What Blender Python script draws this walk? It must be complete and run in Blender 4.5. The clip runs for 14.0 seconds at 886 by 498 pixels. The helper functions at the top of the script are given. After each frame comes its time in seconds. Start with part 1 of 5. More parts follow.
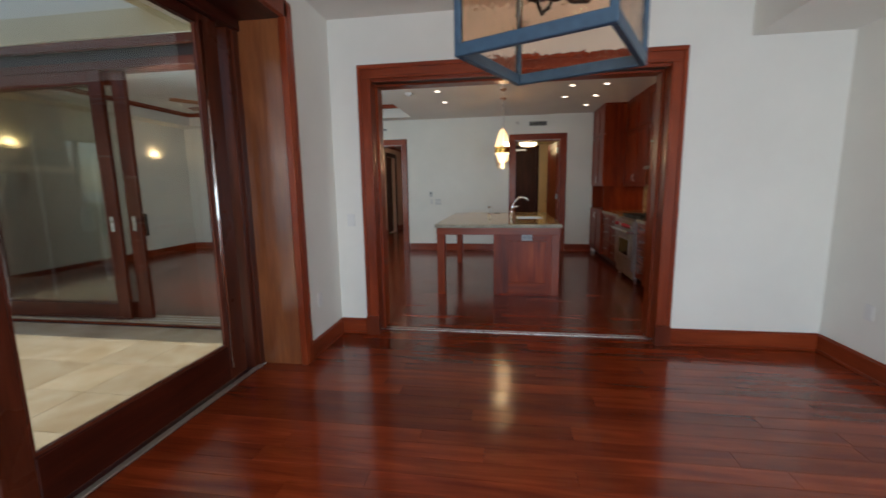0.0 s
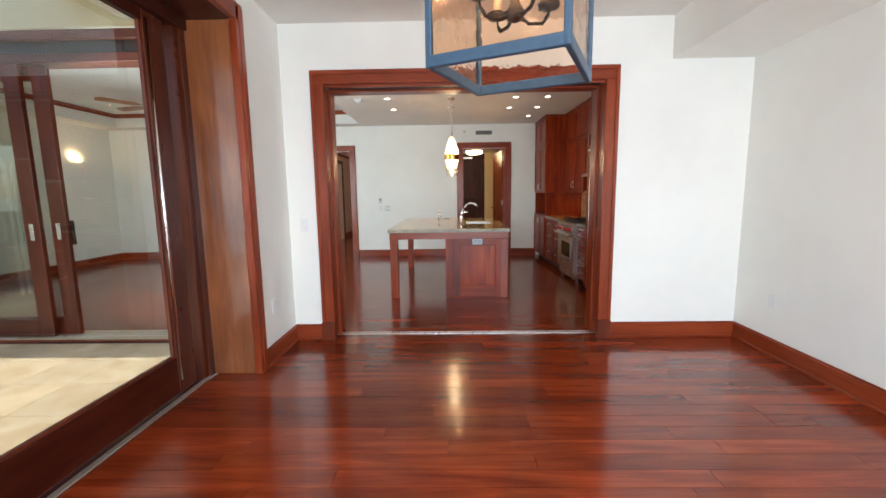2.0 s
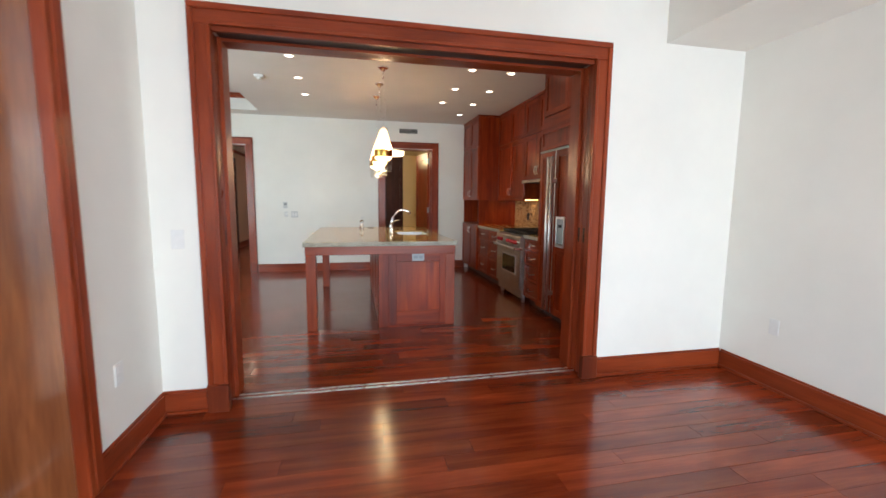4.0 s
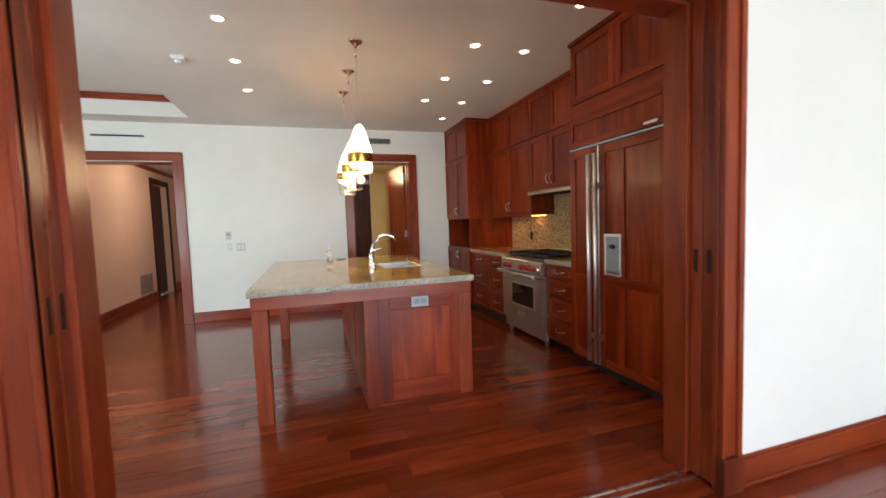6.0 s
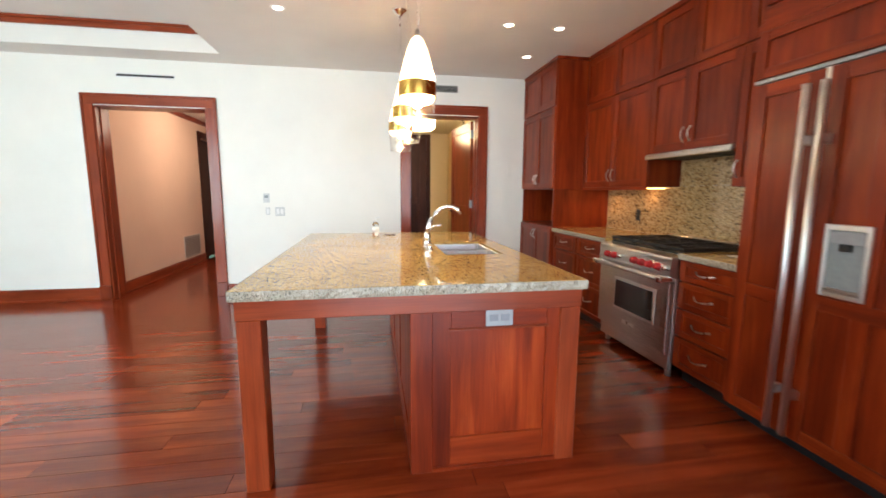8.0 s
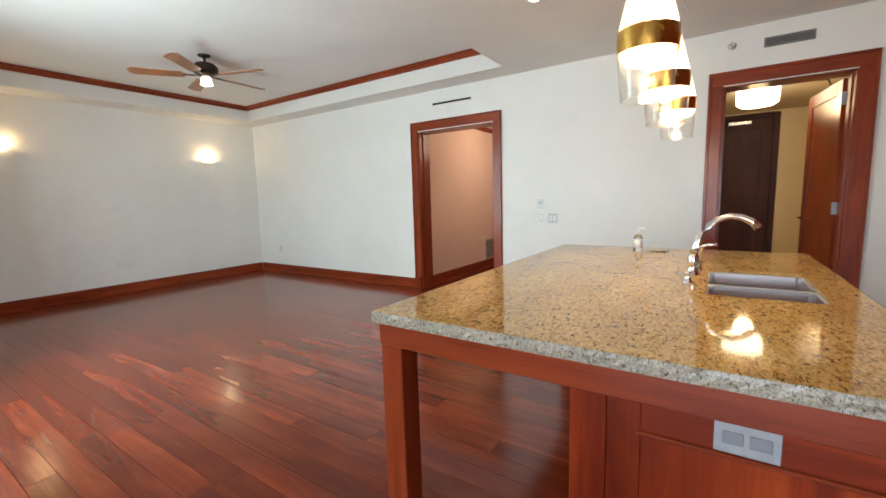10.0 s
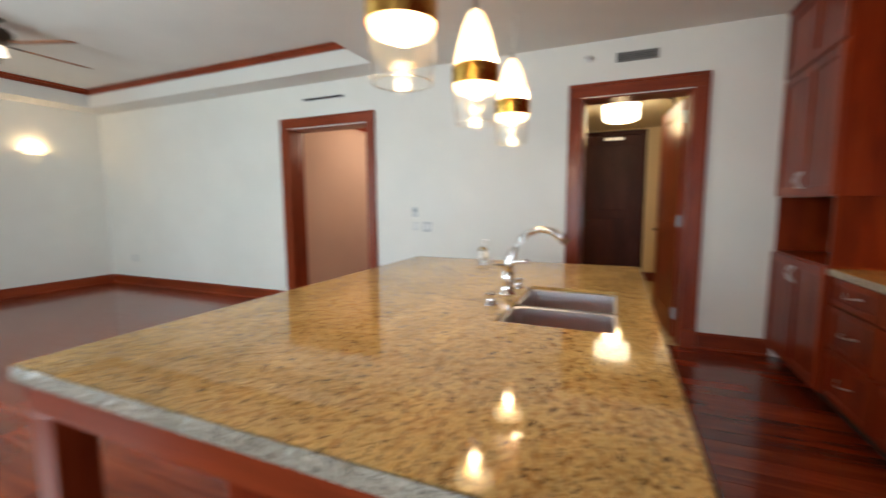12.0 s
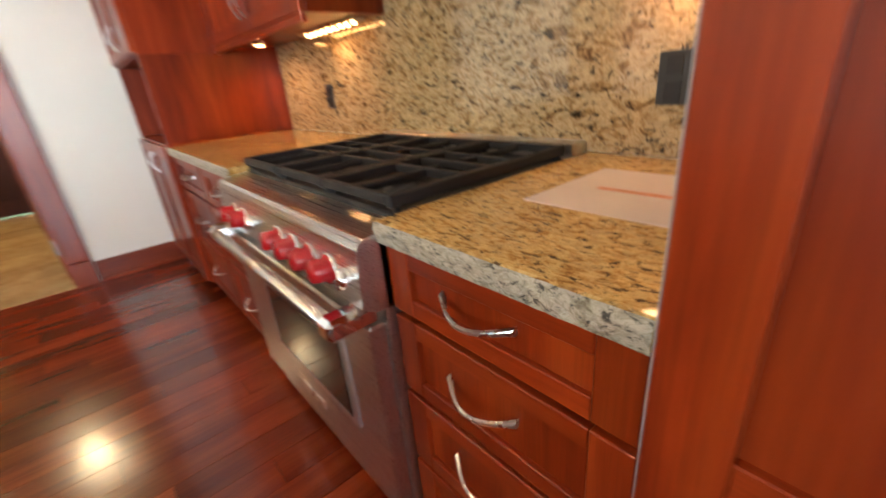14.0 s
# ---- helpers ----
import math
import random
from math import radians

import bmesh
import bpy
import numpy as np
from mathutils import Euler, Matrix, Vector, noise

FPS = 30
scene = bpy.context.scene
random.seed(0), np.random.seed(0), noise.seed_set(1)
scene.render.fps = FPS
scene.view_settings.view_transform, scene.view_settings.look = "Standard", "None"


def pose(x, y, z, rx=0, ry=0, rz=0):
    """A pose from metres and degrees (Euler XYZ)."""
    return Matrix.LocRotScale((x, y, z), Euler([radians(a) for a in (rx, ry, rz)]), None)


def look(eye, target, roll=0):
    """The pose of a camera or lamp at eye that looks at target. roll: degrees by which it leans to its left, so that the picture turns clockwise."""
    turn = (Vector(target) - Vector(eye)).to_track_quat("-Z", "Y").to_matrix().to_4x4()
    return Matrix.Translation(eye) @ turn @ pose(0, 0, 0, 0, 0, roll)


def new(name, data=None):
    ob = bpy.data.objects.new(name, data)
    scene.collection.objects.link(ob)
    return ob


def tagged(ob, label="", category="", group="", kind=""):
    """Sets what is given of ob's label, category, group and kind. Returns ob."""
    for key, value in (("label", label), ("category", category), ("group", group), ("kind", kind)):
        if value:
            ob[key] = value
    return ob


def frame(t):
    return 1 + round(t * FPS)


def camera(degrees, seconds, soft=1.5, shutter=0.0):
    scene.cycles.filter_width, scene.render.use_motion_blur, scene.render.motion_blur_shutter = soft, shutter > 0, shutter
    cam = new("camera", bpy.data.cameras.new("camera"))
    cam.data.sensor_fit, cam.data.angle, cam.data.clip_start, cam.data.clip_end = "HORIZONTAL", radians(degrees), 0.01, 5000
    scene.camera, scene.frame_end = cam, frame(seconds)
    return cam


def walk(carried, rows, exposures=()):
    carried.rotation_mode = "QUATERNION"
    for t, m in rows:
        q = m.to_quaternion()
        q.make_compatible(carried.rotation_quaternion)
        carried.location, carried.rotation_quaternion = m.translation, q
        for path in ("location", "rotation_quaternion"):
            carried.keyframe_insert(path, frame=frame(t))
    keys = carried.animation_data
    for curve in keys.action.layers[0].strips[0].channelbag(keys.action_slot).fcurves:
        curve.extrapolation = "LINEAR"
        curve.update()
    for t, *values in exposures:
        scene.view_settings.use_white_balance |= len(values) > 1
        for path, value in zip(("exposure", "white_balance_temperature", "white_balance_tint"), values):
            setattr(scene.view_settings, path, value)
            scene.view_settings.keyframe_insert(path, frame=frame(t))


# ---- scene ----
cam = camera(94.3, 14.0, shutter=0.5)
PATH = [
    (0, (0.408, 0.651, 1.399), (0.11, 2.606, 1.098), -0.9),
    (0.5, (0.469, 0.575, 1.374), (0.371, 2.544, 1.043), -1.1),
    (1, (0.449, 0.562, 1.396), (0.399, 2.532, 1.057), -1.0),
    (1.5, (0.396, 0.554, 1.384), (0.325, 2.528, 1.064), -1.5),
    (2, (0.336, 0.545, 1.377), (0.297, 2.526, 1.108), -0.8),
    (2.5, (0.267, 0.741, 1.36), (0.267, 2.729, 1.142), -0.1),
    (3, (0.211, 1.022, 1.37), (0.258, 3.008, 1.138), 0.1),
    (3.5, (0.086, 1.316, 1.357), (0.258, 3.296, 1.13), 0.2),
    (3.7, (0.055, 1.421, 1.353), (0.372, 3.382, 1.119), 1.4),
    (5.8, (-0.088, 2.796, 1.33), (0.526, 4.692, 1.162), -1.5),
    (6, (-0.064, 2.939, 1.325), (0.545, 4.839, 1.194), -2.0),
    (6.5, (-0.043, 3.181, 1.351), (0.517, 5.094, 1.195), -1.2),
    (7, (-0.101, 3.464, 1.375), (0.407, 5.393, 1.226), -3.8),
    (7.5, (-0.021, 3.772, 1.338), (0.385, 5.719, 1.131), -3.4),
    (8, (0.107, 4.087, 1.324), (0.443, 6.039, 1.048), 0.3),
    (8.5, (0.171, 4.378, 1.322), (0.104, 6.364, 1.1), -0.0),
    (9, (0.343, 4.537, 1.327), (-0.222, 6.446, 1.127), -1.0),
    (9.2, (0.404, 4.578, 1.341), (-0.389, 6.397, 1.092), -0.7),
    (11.5, (0.855, 5.116, 1.322), (-0.37, 6.686, 1.131), -1.4),
    (12, (0.956, 5.329, 1.326), (0.179, 7.159, 1.107), -0.3),
    (12.5, (1.152, 5.491, 1.313), (0.987, 7.466, 1.044), -2.5),
    (13, (1.435, 5.659, 1.253), (1.898, 7.57, 0.885), -2.9),
    (13.5, (1.658, 5.764, 1.231), (2.566, 7.478, 0.746), -3.2),
    (13.7, (1.72, 5.819, 1.203), (2.735, 7.433, 0.599), -4.3),
    (14, (1.826, 5.955, 1.137), (2.998, 7.381, 0.367), -5.1),
]
walk(cam, [(t, look(eye, target, roll)) for t, eye, target, roll in PATH],
     exposures=[(0, 0.05), (0.5, 0.85), (1.2, 1.12), (5.0, 1.12), (6.5, 1.35), (7.5, 1.75), (8.2, 1.8), (9.0, 1.58), (11.5, 1.12), (12.0, 1.08), (12.5, 0.95), (13.0, 0.65), (13.5, 1.35), (14.0, 2.3)])

# ---------------------------------------------------------------- light
world = bpy.data.worlds.new("sky")
world.use_nodes = True
scene.world = world
_n = world.node_tree.nodes
_bg = _n["Background"]
_sky = _n.new("ShaderNodeTexSky")
_sky.sky_type = "NISHITA"
_sky.sun_disc = False
_sky.sun_elevation = radians(72)
_sky.sun_rotation = radians(289)
world.node_tree.links.new(_sky.outputs["Color"], _bg.inputs["Color"])
_bg.inputs["Strength"].default_value = 0.15

sun = new("sun", bpy.data.lights.new("sun", "SUN"))
sun.data.energy = 2.0
sun.data.angle = radians(0.6)
sun.data.color = (1.0, 0.95, 0.88)
sun.matrix_world = look((0, 0, 20), (4.3, -1.5, 6.0))


def window_light(name, eye, target, sx, sy, watts, colour):
    lamp = new(name, bpy.data.lights.new(name, "AREA"))
    lamp.data.shape = "RECTANGLE"
    lamp.data.size, lamp.data.size_y = sx, sy
    lamp.data.energy = watts
    lamp.data.color = colour
    lamp.matrix_world = look(eye, target)
    return lamp


DAY = (0.74, 0.86, 1.0)
window_light("window_light_south", (0.9, -1.45, 1.30), (0.9, 3.0, 1.25), 3.6, 2.2, 120, DAY)
window_light("window_light_lanai", (-3.4, 4.66, 1.50), (-1.4, 9.6, 2.3), 2.0, 2.0, 56, (0.71, 0.90, 1.0))


def bulb_light(name, place, watts, colour, size=0.03):
    lamp = new(name, bpy.data.lights.new(name, "POINT"))
    lamp.data.energy = 0.5 * watts
    lamp.data.color = colour
    lamp.data.shadow_soft_size = size
    lamp.location = place
    return lamp


def spot_light(name, place, watts, colour, cone=100):
    lamp = new(name, bpy.data.lights.new(name, "SPOT"))
    lamp.data.energy = 0.5 * watts
    lamp.data.color = colour
    lamp.data.spot_size = radians(cone)
    lamp.data.spot_blend = 0.6
    lamp.data.shadow_soft_size = 0.04
    lamp.location = place
    return lamp


WARM = (1.0, 0.72, 0.42)


# ---------------------------------------------------------------- materials
def mat(name):
    m = bpy.data.materials.new(name)
    m.use_nodes = True
    nt = m.node_tree
    return m, nt, nt.nodes["Principled BSDF"]


def node(nt, kind, **values):
    n = nt.nodes.new(kind)
    for k, v in values.items():
        n.inputs[k].default_value = v
    return n


def coords(nt, scale):
    tc = nt.nodes.new("ShaderNodeTexCoord")
    mp = nt.nodes.new("ShaderNodeMapping")
    mp.inputs["Scale"].default_value = scale
    nt.links.new(tc.outputs["Object"], mp.inputs["Vector"])
    return mp


def ramp(nt, src, stops):
    r = nt.nodes.new("ShaderNodeValToRGB")
    el = r.color_ramp.elements
    while len(el) < len(stops):
        el.new(0.5)
    for e, (p, c) in zip(el, stops):
        e.position = p
        e.color = (*c, 1)
    nt.links.new(src, r.inputs["Fac"])
    return r


def mix(nt, kind, fac, a, b):
    m = nt.nodes.new("ShaderNodeMix")
    m.data_type = "RGBA"
    m.blend_type = kind
    for sock, v in ((m.inputs[0], fac), (m.inputs[6], a), (m.inputs[7], b)):
        if isinstance(v, bpy.types.NodeSocket):
            nt.links.new(v, sock)
        else:
            sock.default_value = v
    return m.outputs[2]


def bump(nt, p, height, strength, distance):
    b = node(nt, "ShaderNodeBump", Strength=strength, Distance=distance)
    nt.links.new(height, b.inputs["Height"])
    nt.links.new(b.outputs["Normal"], p.inputs["Normal"])


def wood(name, dark, mid, light, axis, rough=0.3, coat=0.3, vary=0.25, grain=1.0, spec=0.3, relief=0.12, coat_rough=None):
    """Stained wood; axis 0, 1 or 2 is the way the grain runs."""
    m, nt, p = mat(name)
    info = nt.nodes.new("ShaderNodeObjectInfo")
    geo = nt.nodes.new("ShaderNodeNewGeometry")
    add = nt.nodes.new("ShaderNodeMath")
    nt.links.new(info.outputs["Random"], add.inputs[0])
    nt.links.new(geo.outputs["Random Per Island"], add.inputs[1])
    fr = nt.nodes.new("ShaderNodeMath")
    fr.operation = "FRACT"
    nt.links.new(add.outputs[0], fr.inputs[0])
    s = [9.0, 9.0, 9.0]
    s[axis] = 0.8
    mp = coords(nt, s)
    off = nt.nodes.new("ShaderNodeVectorMath")
    off.operation = "SCALE"
    off.inputs[0].default_value = (13.0, 7.0, 5.0)
    nt.links.new(fr.outputs[0], off.inputs["Scale"])
    nt.links.new(off.outputs[0], mp.inputs["Location"])
    n1 = node(nt, "ShaderNodeTexNoise", Scale=1.3, Detail=6.0, Roughness=0.6, Distortion=0.6)
    nt.links.new(mp.outputs[0], n1.inputs["Vector"])
    s2 = [130.0 * grain] * 3
    s2[axis] = 4.0
    mp2 = coords(nt, s2)
    n2 = node(nt, "ShaderNodeTexNoise", Scale=1.0, Detail=4.0, Roughness=0.65)
    nt.links.new(mp2.outputs[0], n2.inputs["Vector"])
    c = ramp(nt, n1.outputs["Fac"], [(0.28, dark), (0.5, mid), (0.74, light)])
    g = ramp(nt, n2.outputs["Fac"], [(0.3, (0.62, 0.6, 0.58)), (0.62, (1.0, 1.0, 1.0))])
    col = mix(nt, "MULTIPLY", 0.6, c.outputs[0], g.outputs[0])
    tone = ramp(nt, fr.outputs[0], [(0.0, (1 - vary,) * 3), (0.5, (1.0, 1.0, 1.0)), (1.0, (1 + vary, 1 + vary * 1.15, 1 + vary * 1.2))])
    col = mix(nt, "MULTIPLY", 1.0, col, tone.outputs[0])
    sm = [3.5, 3.5, 3.5]
    sm[axis] = 1.6
    n5 = node(nt, "ShaderNodeTexNoise", Scale=1.0, Detail=2.0, Distortion=0.4)
    mp5 = coords(nt, sm)
    nt.links.new(off.outputs[0], mp5.inputs["Location"])
    nt.links.new(mp5.outputs[0], n5.inputs["Vector"])
    fig = ramp(nt, n5.outputs["Fac"], [(0.3, (0.78, 0.74, 0.70)), (0.7, (1.18, 1.2, 1.22))])
    col = mix(nt, "MULTIPLY", 1.0, col, fig.outputs[0])
    nt.links.new(col, p.inputs["Base Color"])
    n3 = node(nt, "ShaderNodeTexNoise", Scale=3.0, Detail=3.0)
    nt.links.new(coords(nt, (1, 1, 1)).outputs[0], n3.inputs["Vector"])
    rr = node(nt, "ShaderNodeMapRange")
    rr.inputs["To Min"].default_value = rough * 0.8
    rr.inputs["To Max"].default_value = rough * 1.25
    nt.links.new(n3.outputs["Fac"], rr.inputs["Value"])
    nt.links.new(rr.outputs[0], p.inputs["Roughness"])
    p.inputs["Specular IOR Level"].default_value = spec
    p.inputs["Coat Weight"].default_value = coat
    p.inputs["Coat Roughness"].default_value = coat_rough or rough * 0.5
    bump(nt, p, n2.outputs["Fac"], relief, 0.001)
    return m


def plaster(name, colour, rough=0.75, mottle=0.04):
    m, nt, p = mat(name)
    n1 = node(nt, "ShaderNodeTexNoise", Scale=1.1, Detail=5.0, Roughness=0.6)
    nt.links.new(coords(nt, (1, 1, 1)).outputs[0], n1.inputs["Vector"])
    lo = tuple(c * (1 - mottle) for c in colour)
    hi = tuple(min(1, c * (1 + mottle)) for c in colour)
    c = ramp(nt, n1.outputs["Fac"], [(0.3, lo), (0.7, hi)])
    nt.links.new(c.outputs[0], p.inputs["Base Color"])
    n2 = node(nt, "ShaderNodeTexNoise", Scale=260.0, Detail=3.0)
    nt.links.new(coords(nt, (1, 1, 1)).outputs[0], n2.inputs["Vector"])
    bump(nt, p, n2.outputs["Fac"], 0.12, 0.0006)
    p.inputs["Roughness"].default_value = rough
    return m


def metal(name, colour, rough, brushed=None):
    m, nt, p = mat(name)
    p.inputs["Metallic"].default_value = 1.0
    p.inputs["Base Color"].default_value = (*colour, 1)
    s = [30.0, 30.0, 30.0]
    if brushed is not None:
        s = [600.0] * 3
        s[brushed] = 3.0
    n1 = node(nt, "ShaderNodeTexNoise", Scale=1.0, Detail=3.0)
    nt.links.new(coords(nt, s).outputs[0], n1.inputs["Vector"])
    rr = node(nt, "ShaderNodeMapRange")
    rr.inputs["To Min"].default_value = rough * 0.75
    rr.inputs["To Max"].default_value = rough * 1.3
    nt.links.new(n1.outputs["Fac"], rr.inputs["Value"])
    nt.links.new(rr.outputs[0], p.inputs["Roughness"])
    return m


def plain(name, colour, rough=0.5, mottle=0.08, scale=40.0):
    m, nt, p = mat(name)
    n1 = node(nt, "ShaderNodeTexNoise", Scale=scale, Detail=3.0)
    nt.links.new(coords(nt, (1, 1, 1)).outputs[0], n1.inputs["Vector"])
    c = ramp(nt, n1.outputs["Fac"], [(0.3, tuple(v * (1 - mottle) for v in colour)), (0.7, tuple(min(1, v * (1 + mottle)) for v in colour))])
    nt.links.new(c.outputs[0], p.inputs["Base Color"])
    p.inputs["Roughness"].default_value = rough
    return m


def glass(name, colour=(1, 1, 1), rough=0.0, ior=1.45, seed=0.0):
    m, nt, p = mat(name)
    p.inputs["Base Color"].default_value = (*colour, 1)
    p.inputs["Transmission Weight"].default_value = 1.0
    p.inputs["Roughness"].default_value = rough
    p.inputs["IOR"].default_value = ior
    if seed:
        n1 = node(nt, "ShaderNodeTexNoise", Scale=22.0, Detail=2.0)
        nt.links.new(coords(nt, (1, 1, 1)).outputs[0], n1.inputs["Vector"])
        bump(nt, p, n1.outputs["Fac"], seed, 0.01)
    return m


def pane_glass(name, tint=(1, 1, 1)):
    """Thin clear pane: mirror reflection by Fresnel over clear passage."""
    m, nt, p = mat(name)
    out = nt.nodes["Material Output"]
    tr = nt.nodes.new("ShaderNodeBsdfTransparent")
    tr.inputs["Color"].default_value = (*tint, 1)
    gl = nt.nodes.new("ShaderNodeBsdfGlossy")
    gl.inputs["Roughness"].default_value = 0.0
    fr = node(nt, "ShaderNodeLayerWeight", Blend=0.5)
    pw = nt.nodes.new("ShaderNodeMath")
    pw.operation = "POWER"
    pw.inputs[1].default_value = 4.0
    nt.links.new(fr.outputs["Facing"], pw.inputs[0])
    k = nt.nodes.new("ShaderNodeMath")
    k.operation = "MULTIPLY_ADD"
    k.use_clamp = True
    k.inputs[1].default_value = 0.9
    k.inputs[2].default_value = 0.06
    nt.links.new(pw.outputs[0], k.inputs[0])
    ms = nt.nodes.new("ShaderNodeMixShader")
    nt.links.new(k.outputs[0], ms.inputs[0])
    nt.links.new(tr.outputs[0], ms.inputs[1])
    nt.links.new(gl.outputs[0], ms.inputs[2])
    nt.links.new(ms.outputs[0], out.inputs["Surface"])
    return m


def glow(name, colour, strength):
    m, nt, p = mat(name)
    p.inputs["Base Color"].default_value = (*colour, 1)
    p.inputs["Emission Color"].default_value = (*colour, 1)
    p.inputs["Emission Strength"].default_value = strength
    return m


def granite(name, pale, gold, brown, dark, rough=0.06, scale=1.0):
    """Streaky crystalline granite: gold ground, brown veins, dark flecks and pale crystals."""
    m, nt, p = mat(name)
    mp = coords(nt, (1.0 * scale, 0.42 * scale, 0.7 * scale))
    mp.inputs["Rotation"].default_value = (0.3, 0.2, 0.6)
    n1 = node(nt, "ShaderNodeTexNoise", Scale=48.0, Detail=7.0, Roughness=0.72, Distortion=0.7)
    n2 = node(nt, "ShaderNodeTexNoise", Scale=74.0, Detail=6.0, Roughness=0.74, Distortion=0.5)
    n3 = node(nt, "ShaderNodeTexNoise", Scale=4.0, Detail=4.0)
    n4 = node(nt, "ShaderNodeTexVoronoi", Scale=110.0)
    for n in (n1, n2, n3, n4):
        nt.links.new(mp.outputs[0], n.inputs["Vector"])
    c = ramp(nt, n1.outputs["Fac"], [(0.33, brown), (0.44, gold), (0.52, pale), (0.60, gold), (0.70, brown)])
    d = ramp(nt, n2.outputs["Fac"], [(0.54, (0, 0, 0)), (0.61, (0.92, 0.92, 0.92))])
    col = mix(nt, "MIX", d.outputs[0], c.outputs[0], (*dark, 1))
    cl = ramp(nt, n3.outputs["Fac"], [(0.3, (0.72, 0.68, 0.62)), (0.7, (1.12, 1.1, 1.05))])
    col = mix(nt, "MULTIPLY", 0.8, col, cl.outputs[0])
    v = ramp(nt, n4.outputs["Color"], [(0.0, (0.75, 0.75, 0.75)), (1.0, (1.15, 1.15, 1.15))])
    col = mix(nt, "MULTIPLY", 0.7, col, v.outputs[0])
    nt.links.new(col, p.inputs["Base Color"])
    p.inputs["Roughness"].default_value = rough
    return m


FL_D, FL_M, FL_L = (0.138, 0.0155, 0.0042), (0.230, 0.031, 0.0078), (0.32, 0.054, 0.014)
CB_D, CB_M, CB_L = (0.138, 0.013, 0.003), (0.25, 0.029, 0.005), (0.36, 0.057, 0.010)
TR_D, TR_M, TR_L = (0.20, 0.028, 0.008), (0.28, 0.044, 0.012), (0.34, 0.062, 0.018)
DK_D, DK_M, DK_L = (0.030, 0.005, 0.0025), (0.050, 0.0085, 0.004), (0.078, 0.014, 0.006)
M_floor = wood("floor_wood", FL_D, FL_M, FL_L, 0, 0.21, 0.42, 0.28, relief=0.004, coat_rough=0.12)
# dark of the board joints, also the painted shade behind the grille
M_gap = plain("joint_dark_and_grille_shade", (0.02, 0.006, 0.004), 0.8)
M_cab_v = wood("cabinet_wood_upright", CB_D, CB_M, CB_L, 2, 0.33, 0.10, 0.16, spec=0.22)
M_cab_y = wood("cabinet_wood_along", CB_D, CB_M, CB_L, 1, 0.33, 0.10, 0.16, spec=0.22)
M_cab_x = wood("cabinet_wood_across", CB_D, CB_M, CB_L, 0, 0.33, 0.10, 0.16, spec=0.22)
M_trim_v = wood("trim_wood_upright", TR_D, TR_M, TR_L, 2, 0.3, 0.12, 0.08)
M_trim_x = wood("trim_wood_across", TR_D, TR_M, TR_L, 0, 0.3, 0.12, 0.08)
M_trim_y = wood("trim_wood_along", TR_D, TR_M, TR_L, 1, 0.3, 0.12, 0.08)
M_panel = wood("jamb_panel_wood", (0.19, 0.052, 0.016), (0.27, 0.082, 0.026), (0.33, 0.112, 0.037), 2, 0.22, 1.0, 0.05, 0.6, 0.5, relief=0.02, coat_rough=0.16)
M_plinth = wood("plinth_wood", (0.11, 0.017, 0.006), (0.16, 0.026, 0.008), (0.21, 0.038, 0.012), 2, 0.35, 0.08, 0.08)
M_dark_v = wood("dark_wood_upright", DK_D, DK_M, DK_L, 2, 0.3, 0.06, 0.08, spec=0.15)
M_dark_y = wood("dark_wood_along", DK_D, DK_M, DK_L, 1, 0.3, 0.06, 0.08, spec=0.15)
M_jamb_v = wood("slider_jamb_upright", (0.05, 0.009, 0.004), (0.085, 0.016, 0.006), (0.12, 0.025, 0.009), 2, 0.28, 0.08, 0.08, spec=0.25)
M_slid_v = wood("slider_wood_upright", (0.085, 0.017, 0.008), (0.13, 0.027, 0.012), (0.175, 0.04, 0.018), 2, 0.35, 0.2, 0.08)
M_slid_x = wood("slider_wood_across", (0.085, 0.017, 0.008), (0.13, 0.027, 0.012), (0.175, 0.04, 0.018), 0, 0.35, 0.2, 0.08)
M_wall = plaster("white_wall", (0.86, 0.84, 0.775))
M_ceiling = plaster("ceiling_paint", (0.80, 0.77, 0.71), 0.85)
M_hall = plaster("hall_wall", (0.80, 0.66, 0.42))
M_bed_hall = plaster("corridor_wall", (0.80, 0.62, 0.50))
M_cream = plaster("cream_stucco", (0.74, 0.66, 0.48), 0.85, 0.08)
M_granite = granite("island_granite", (0.80, 0.58, 0.25), (0.60, 0.36, 0.11), (0.25, 0.11, 0.03), (0.045, 0.025, 0.014), 0.06, 1.25)
M_edge = granite("granite_edge", (0.54, 0.50, 0.42), (0.38, 0.35, 0.27), (0.18, 0.15, 0.10), (0.02, 0.02, 0.018), 0.35, 2.0)
M_splash = granite("splash_granite", (0.66, 0.50, 0.29), (0.42, 0.26, 0.11), (0.12, 0.06, 0.022), (0.012, 0.009, 0.007), 0.06, 1.0)
M_alu = metal("pale_aluminium", (0.72, 0.68, 0.60), 0.5)
M_plate = plain("grey_steel_plate", (0.36, 0.38, 0.40), 0.35)
M_sink = metal("sink_steel", (0.66, 0.67, 0.69), 0.34, 0)
M_steel = metal("brushed_steel", (0.62, 0.59, 0.55), 0.28, 1)
M_steel_v = metal("brushed_steel_upright", (0.78, 0.77, 0.75), 0.42, 2)
M_polish = metal("polished_steel", (0.90, 0.89, 0.87), 0.34, 2)
M_chrome = metal("chrome", (0.85, 0.84, 0.82), 0.08)
M_nickel = metal("satin_nickel", (0.78, 0.76, 0.72), 0.28)
M_bronze = metal("dark_bronze", (0.06, 0.045, 0.035), 0.45)
M_brass = metal("brass_band", (0.72, 0.43, 0.10), 0.25)
